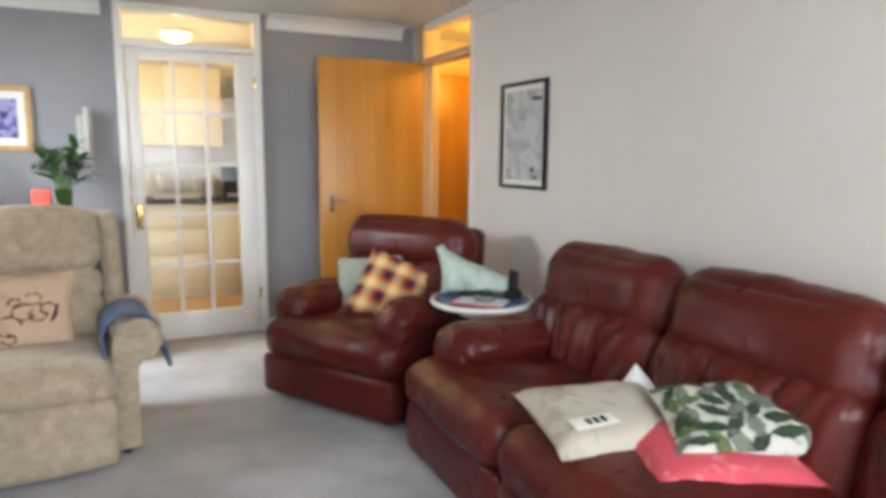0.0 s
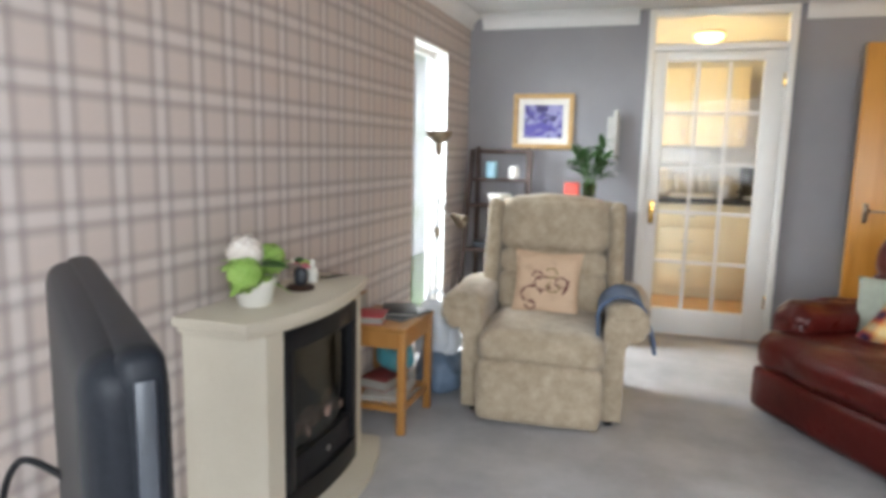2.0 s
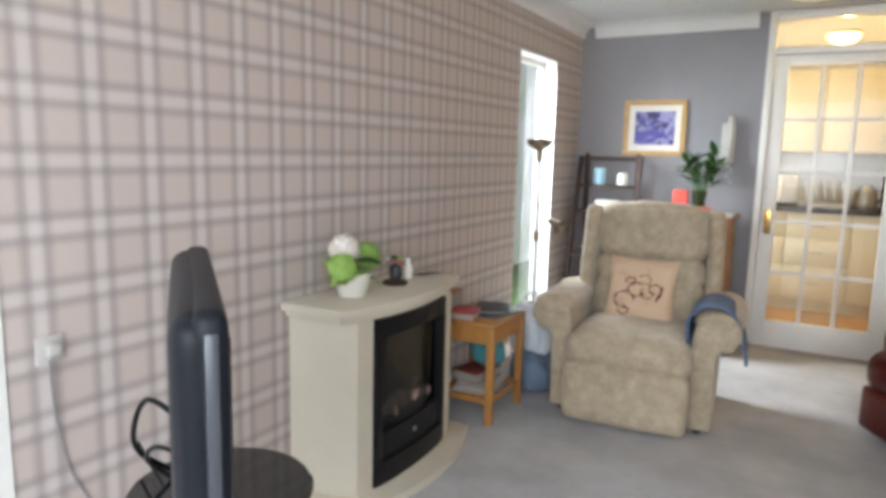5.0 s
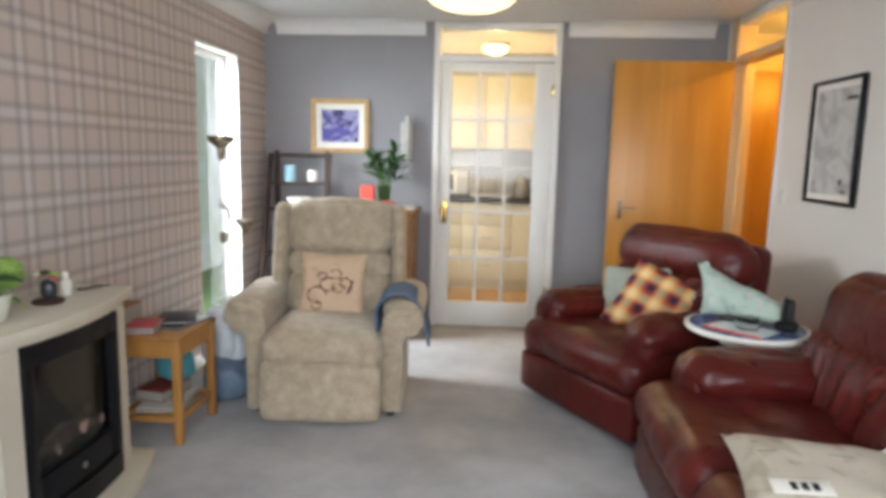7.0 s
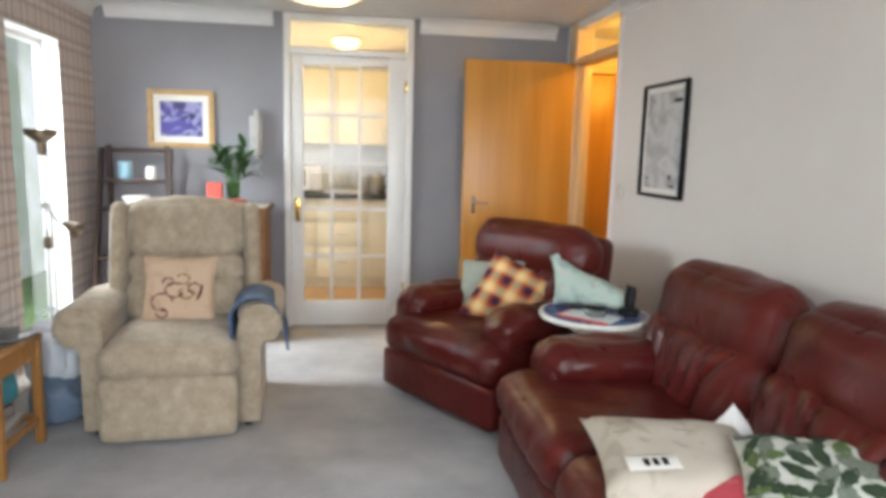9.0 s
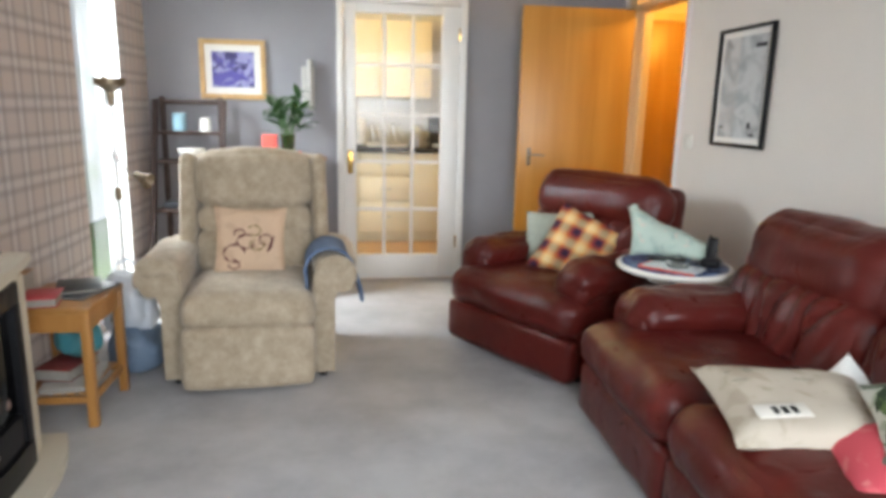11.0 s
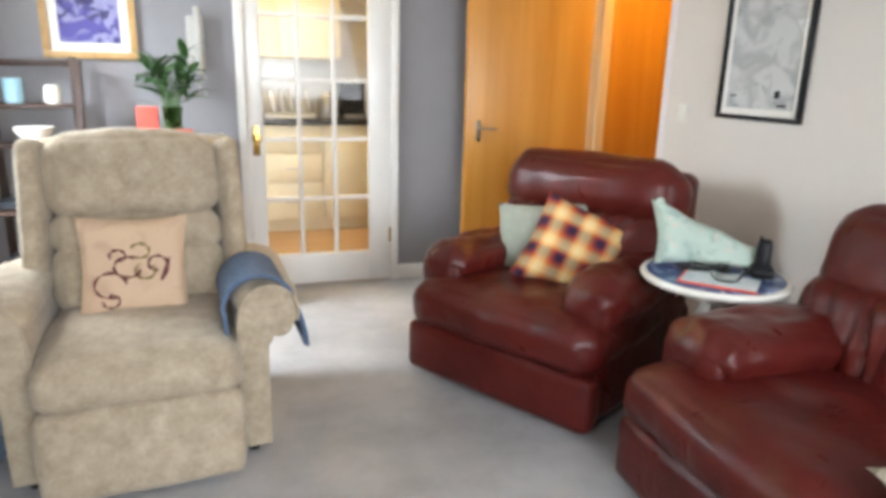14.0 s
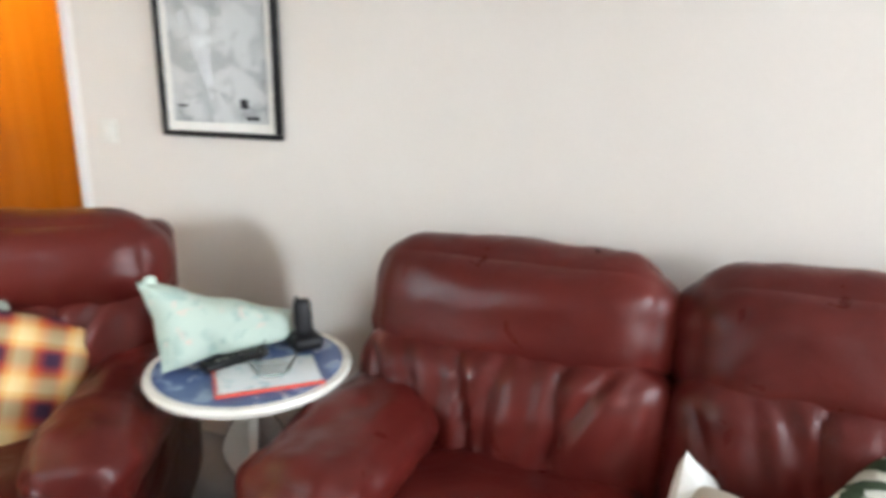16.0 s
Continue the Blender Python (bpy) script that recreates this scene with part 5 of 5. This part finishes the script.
floret_ball(-0.01, -0.04, 0.182, 0.06, 90, M["petal"], "bloom", 0.016)
floret_ball(0.02, -0.085, 0.12, 0.055, 90, M["lime_leaf"], "bloom", 0.019)
floret_ball(0.0, 0.09, 0.14, 0.052, 80, M["lime_leaf"], "bloom", 0.019)
for k in range(16):
    part("leaf", blade(rng.uniform(0.09, 0.15), 0.055, 0.7), M["leaf"] if k % 6 == 0 else M["lime_leaf"], fp, "", pose(0.01, rng.uniform(-0.05, 0.05), rng.uniform(0.09, 0.16), rng.uniform(-25, 25), rng.uniform(-50, 15), k * 67))

fg = thing("flower_ornament", "small ornament with pink flowers on a dark base", "ornament", 0.16, 2.215, 0.756)
part("base", lathe([(0, 0), (0.05, 0), (0.055, 0.008), (0.045, 0.015), (0, 0.015)], 20), M["dark_wood"], fg)
part("body", soft_box(0.05, 0.05, 0.07, 0.022, 8, 0.002, 0.006, (0, 0, 0.05)), M["dark_grey"], fg)
for k in range(5):
    part("flower", lathe([(0, 0.012), (0.012, 0.014), (0.02, 0.006), (0.008, 0), (0, 0)], 9), (M["pink_petal"], M["lime_leaf"], M["pink_petal"], M["petal"], M["leaf"])[k], fg, "", pose(0.02 * math.cos(k * 1.3), 0.028 * math.sin(k * 1.3), 0.085 + 0.006 * k, 25 * math.sin(k), 25 * math.cos(k), 0))
wf = thing("white_figurine", "small white china bird ornament", "ornament", 0.13, 2.36, 0.756)
part("figure", lathe([(0, 0), (0.022, 0), (0.018, 0.01), (0.024, 0.03), (0.022, 0.05), (0.010, 0.062), (0.014, 0.075), (0.010, 0.088), (0, 0.092)], 18), M["ceramic"], wf)
sp = thing("spectacles", "folded spectacles on the mantel", "glasses", 0.16, 2.46, 0.759, 70)
for s in (-1, 1):
    part("rim", tube([(s * 0.03 + 0.024 * math.cos(k * math.pi / 7), 0.02 * math.sin(k * math.pi / 7), 0.004) for k in range(15)], 0.002, 6), M["black"], sp)
part("temple", tube([(-0.055, 0, 0.004), (-0.03, -0.04, 0.008), (0.05, -0.05, 0.01)], 0.002, 6), M["black"], sp)

# ---- stool table ----
st = thing("pine_side_table", "small golden pine side table with slatted lower shelf", "side table", 0.245, 2.89, 0)
part("tabletop", box(-0.157, 0.157, -0.197, 0.197, 0.475, 0.50, 0.006), M["pine"], st)
for sx in (-1, 1):
    part("apron", box(sx * 0.135 - 0.009, sx * 0.135 + 0.009, -0.155, 0.155, 0.40, 0.474), M["pine"], st)
    part("apron", box(-0.12, 0.12, sx * 0.175 - 0.009, sx * 0.175 + 0.009, 0.40, 0.474), M["pine"], st)
    part("stretcher", box(sx * 0.135 - 0.008, sx * 0.135 + 0.008, -0.155, 0.155, 0.10, 0.13, 0.003), M["pine"], st)
    part("rail", box(-0.12, 0.12, sx * 0.175 - 0.008, sx * 0.175 + 0.008, 0.10, 0.13, 0.003), M["pine"], st)
    for sy in (-1, 1):
        part("leg", box(sx * 0.135 - 0.018, sx * 0.135 + 0.018, sy * 0.175 - 0.018, sy * 0.175 + 0.018, 0, 0.4745, 0.004), M["pine"], st)
for k in range(5):
    part("slat", box(-0.115 + 0.048 * k, -0.08 + 0.048 * k, -0.166, 0.166, 0.131, 0.141, 0.002), M["pine"], st)


def flat_book(name, label, x, y, z, rz, w, d, h, cover):
    u = thing(name, label, "book" if "book" in name else "magazine", x, y, z, rz)
    part("cover", box(-w / 2, w / 2, -d / 2, d / 2, 0, 0.003, 0.001), M[cover], u)
    part("page_block", box(-w / 2 + 0.004, w / 2 - 0.004, -d / 2 + 0.004, d / 2 - 0.004, 0.003, h - 0.003), M["pages"], u)
    part("cover", box(-w / 2, w / 2, -d / 2, d / 2, h - 0.003, h, 0.001), M[cover], u)


flat_book("hardback_book", "red covered book on the pine table", 0.20, 2.785, 0.501, 12, 0.13, 0.17, 0.035, "crimson")
flat_book("glossy_magazine", "dark glossy magazine on the pine table", 0.28, 2.94, 0.501, -15, 0.2, 0.25, 0.012, "dark_grey")
flat_book("glossy_magazine", "black magazine lying on a pile", 0.27, 2.96, 0.5135, 20, 0.17, 0.22, 0.014, "black")
flat_book("paperback_book", "brown paperback book against the wall", 0.07, 2.84, 0.501, 3, 0.09, 0.2, 0.10, "chest_wood")
flat_book("glossy_magazine", "white newspaper folded on the lower shelf", 0.26, 2.86, 0.1415, 8, 0.2, 0.28, 0.02, "grey_plastic")
flat_book("hardback_book", "red book on the lower shelf", 0.22, 2.9, 0.162, -10, 0.15, 0.22, 0.05, "deep_red")
tb = thing("teal_carrier_bag", "crumpled teal carrier bag under the pine table", "bag", 0.24, 2.98, 0.213)
part("bag", soft_box(0.15, 0.12, 0.16, 0.05, 12, 0.01, 0.03, (0, 0, 0.075), 3), M["teal"], tb)

# ---- bags by the window ----
wb = thing("white_carrier_bag", "crumpled white plastic carrier bag", "bag", 0.33, 3.36, 0.19)
part("bag", soft_box(0.22, 0.22, 0.28, 0.08, 14, 0.02, 0.045, (0, 0, 0.13), 5), M["bag_white"], wb)
part("strap", tube([(-0.05, 0, 0.25), (-0.06, 0, 0.32), (0.0, 0.02, 0.35), (0.05, 0, 0.31), (0.04, 0, 0.24)], 0.008, 6), M["bag_white"], wb)
bb = thing("blue_grey_bag", "slumped blue-grey shopping bag on the carpet", "bag", 0.36, 3.33, 0.0)
part("bag", soft_box(0.22, 0.28, 0.24, 0.08, 14, 0.01, 0.04, (0, 0, 0.115), 9), M["bag_blue"], bb)

# ---- floor lamp ----
fl = thing("floor_lamp", "slim metal uplighter floor lamp with reading arm, unlit", "floor lamp", 0.25, 3.56, 0)
part("base", lathe([(0, 0), (0.11, 0), (0.115, 0.012), (0.03, 0.025), (0.012, 0.04), (0, 0.04)], 24), M["bronze"], fl)
part("pole", tube([(0, 0, 0.03), (0, 0, 1.29)], 0.007, 10), M["steel"], fl)
part("shade", lathe([(0, 1.26), (0.014, 1.26), (0.02, 1.29), (0.02, 1.325), (0.07, 1.36), (0.075, 1.39), (0.068, 1.39), (0.06, 1.37), (0, 1.345)], 24), M["bronze"], fl, "bronze bowl-shaped uplighter shade")
part("switch", lathe([(0, 0.80), (0.015, 0.80), (0.018, 0.83), (0.015, 0.86), (0, 0.86)], 12), M["bronze"], fl)
part("joint", lathe([(0, 1.0), (0.014, 1.0), (0.014, 1.03), (0, 1.03)], 12), M["steel"], fl)
am = part("reading_arm", tube([(0, 0, 1.015), (0.04, -0.015, 0.97), (0.07, -0.03, 0.925), (0.10, -0.045, 0.935)], 0.006, 8), M["steel"], fl)
part("reading_shade", lathe([(0, 0.0), (0.015, 0.0), (0.02, 0.03), (0.042, 0.085), (0.038, 0.085), (0.015, 0.035), (0, 0.03)], 20), M["bronze"], am, "small bronze reading shade", pose(0.10, -0.045, 0.935, 20, 115, 0))

# ---- television ----
tvx, tvy = 0.66, 0.80
ang = math.degrees(math.atan2(1.02 - 0.585, 0.386 - 0.93)) - 180
tvs = thing("tv_stand", "round black television stand", "tv stand", 0.56, 0.92, 0)
part("top", lathe([(0, 0.53), (0.195, 0.53), (0.205, 0.542), (0.195, 0.555), (0, 0.555)], 40), M["black_gloss"], tvs)
part("column", lathe([(0, 0.03), (0.11, 0.03), (0.08, 0.08), (0.08, 0.48), (0.14, 0.529), (0, 0.529)], 24), M["black"], tvs)
part("base", lathe([(0, 0), (0.19, 0), (0.2, 0.015), (0.19, 0.029), (0, 0.029)], 32), M["black"], tvs)
tv = thing("television", "black flat television seen from its edge", "television", tvx, tvy, 0.446, ang)
part("screen_case", soft_box(0.70, 0.055, 0.49, 0.022, 14, 0, 0, (0, 0, 0.385)), M["tv_gloss"], tv)
part("screen", box(-0.325, 0.325, 0.0265, 0.029, 0.17, 0.585), M["black_gloss"], tv, "dark glass screen")
part("back_case", soft_box(0.692, 0.075, 0.48, 0.036, 18, 0.004, 0, (0, -0.021, 0.383)), M["tv_gloss"], tv, "curved glossy black back casing")
# lighter bluish strip: the sheen on the casing's edge, built as colour
part("sheen_strip", box(0.3465, 0.3515, -0.009, 0.011, 0.155, 0.60, 0.002), M["dark_grey"], tv)
part("power_button", lathe([(0, 0), (0.005, 0), (0.004, 0.003), (0, 0.003)], 12), M["steel"], tv, "", pose(0.3513, 0.0, 0.30, 0, 90, 0))
part("neck", box(-0.16, -0.04, -0.03, 0.02, 0.125, 0.15, 0.008), M["black"], tv)
part("foot", box(-0.2, -0.02, -0.06, 0.06, 0.1105, 0.1255, 0.005), M["black_gloss"], tv)
cbx = thing("tv_cable", "black cables hanging behind the television", "cable", 0.0, 0.0, 0)
part("cable", tube(smooth_path([(0.56, 0.82, 0.75), (0.48, 0.80, 0.78), (0.43, 0.80, 0.70), (0.41, 0.83, 0.63), (0.43, 0.90, 0.563)]), 0.006), M["black"], cbx)
part("cable", tube(smooth_path([(0.57, 0.81, 0.68), (0.50, 0.80, 0.68), (0.43, 0.83, 0.62), (0.44, 0.88, 0.561)]), 0.005), M["black"], cbx)
part("plug_bar", tube([(0.52, 0.80, 0.60), (0.30, 0.90, 0.60)], 0.004), M["black"], cbx)


def socket(x, y, z, rz):
    s = thing("wall_socket", "white plastic wall socket", "socket", x, y, z, rz, "wall sockets")
    part("plate", box(-0.036, 0.036, -0.008, 0, -0.036, 0.036, 0.003), M["plug_white"], s)
    part("plug", box(-0.018, 0.018, -0.028, -0.009, -0.018, 0.018, 0.004), M["plug_white"], s)
    return s


socket(0.001, 0.87, 0.79, 90)
fc = thing("wall_flex", "thin grey flex hanging down the tartan wall", "cable", 0.0, 0.0, 0)
part("flex", tube(smooth_path([(0.03, 0.855, 0.77), (0.018, 0.862, 0.70), (0.01, 0.875, 0.58), (0.01, 0.90, 0.45), (0.012, 0.96, 0.3), (0.02, 0.98, 0.1)]), 0.003, 6), M["flex_grey"], fc)
sw = thing("light_switch", "white plastic light switch on the cream wall", "light switch", W - 0.001, 3.86, 1.12, -90)
part("plate", box(-0.043, 0.043, -0.009, 0, -0.043, 0.043, 0.003), M["ceramic"], sw)
part("rocker", box(-0.01, 0.01, -0.014, -0.009, -0.018, 0.018, 0.002), M["ceramic"], sw)
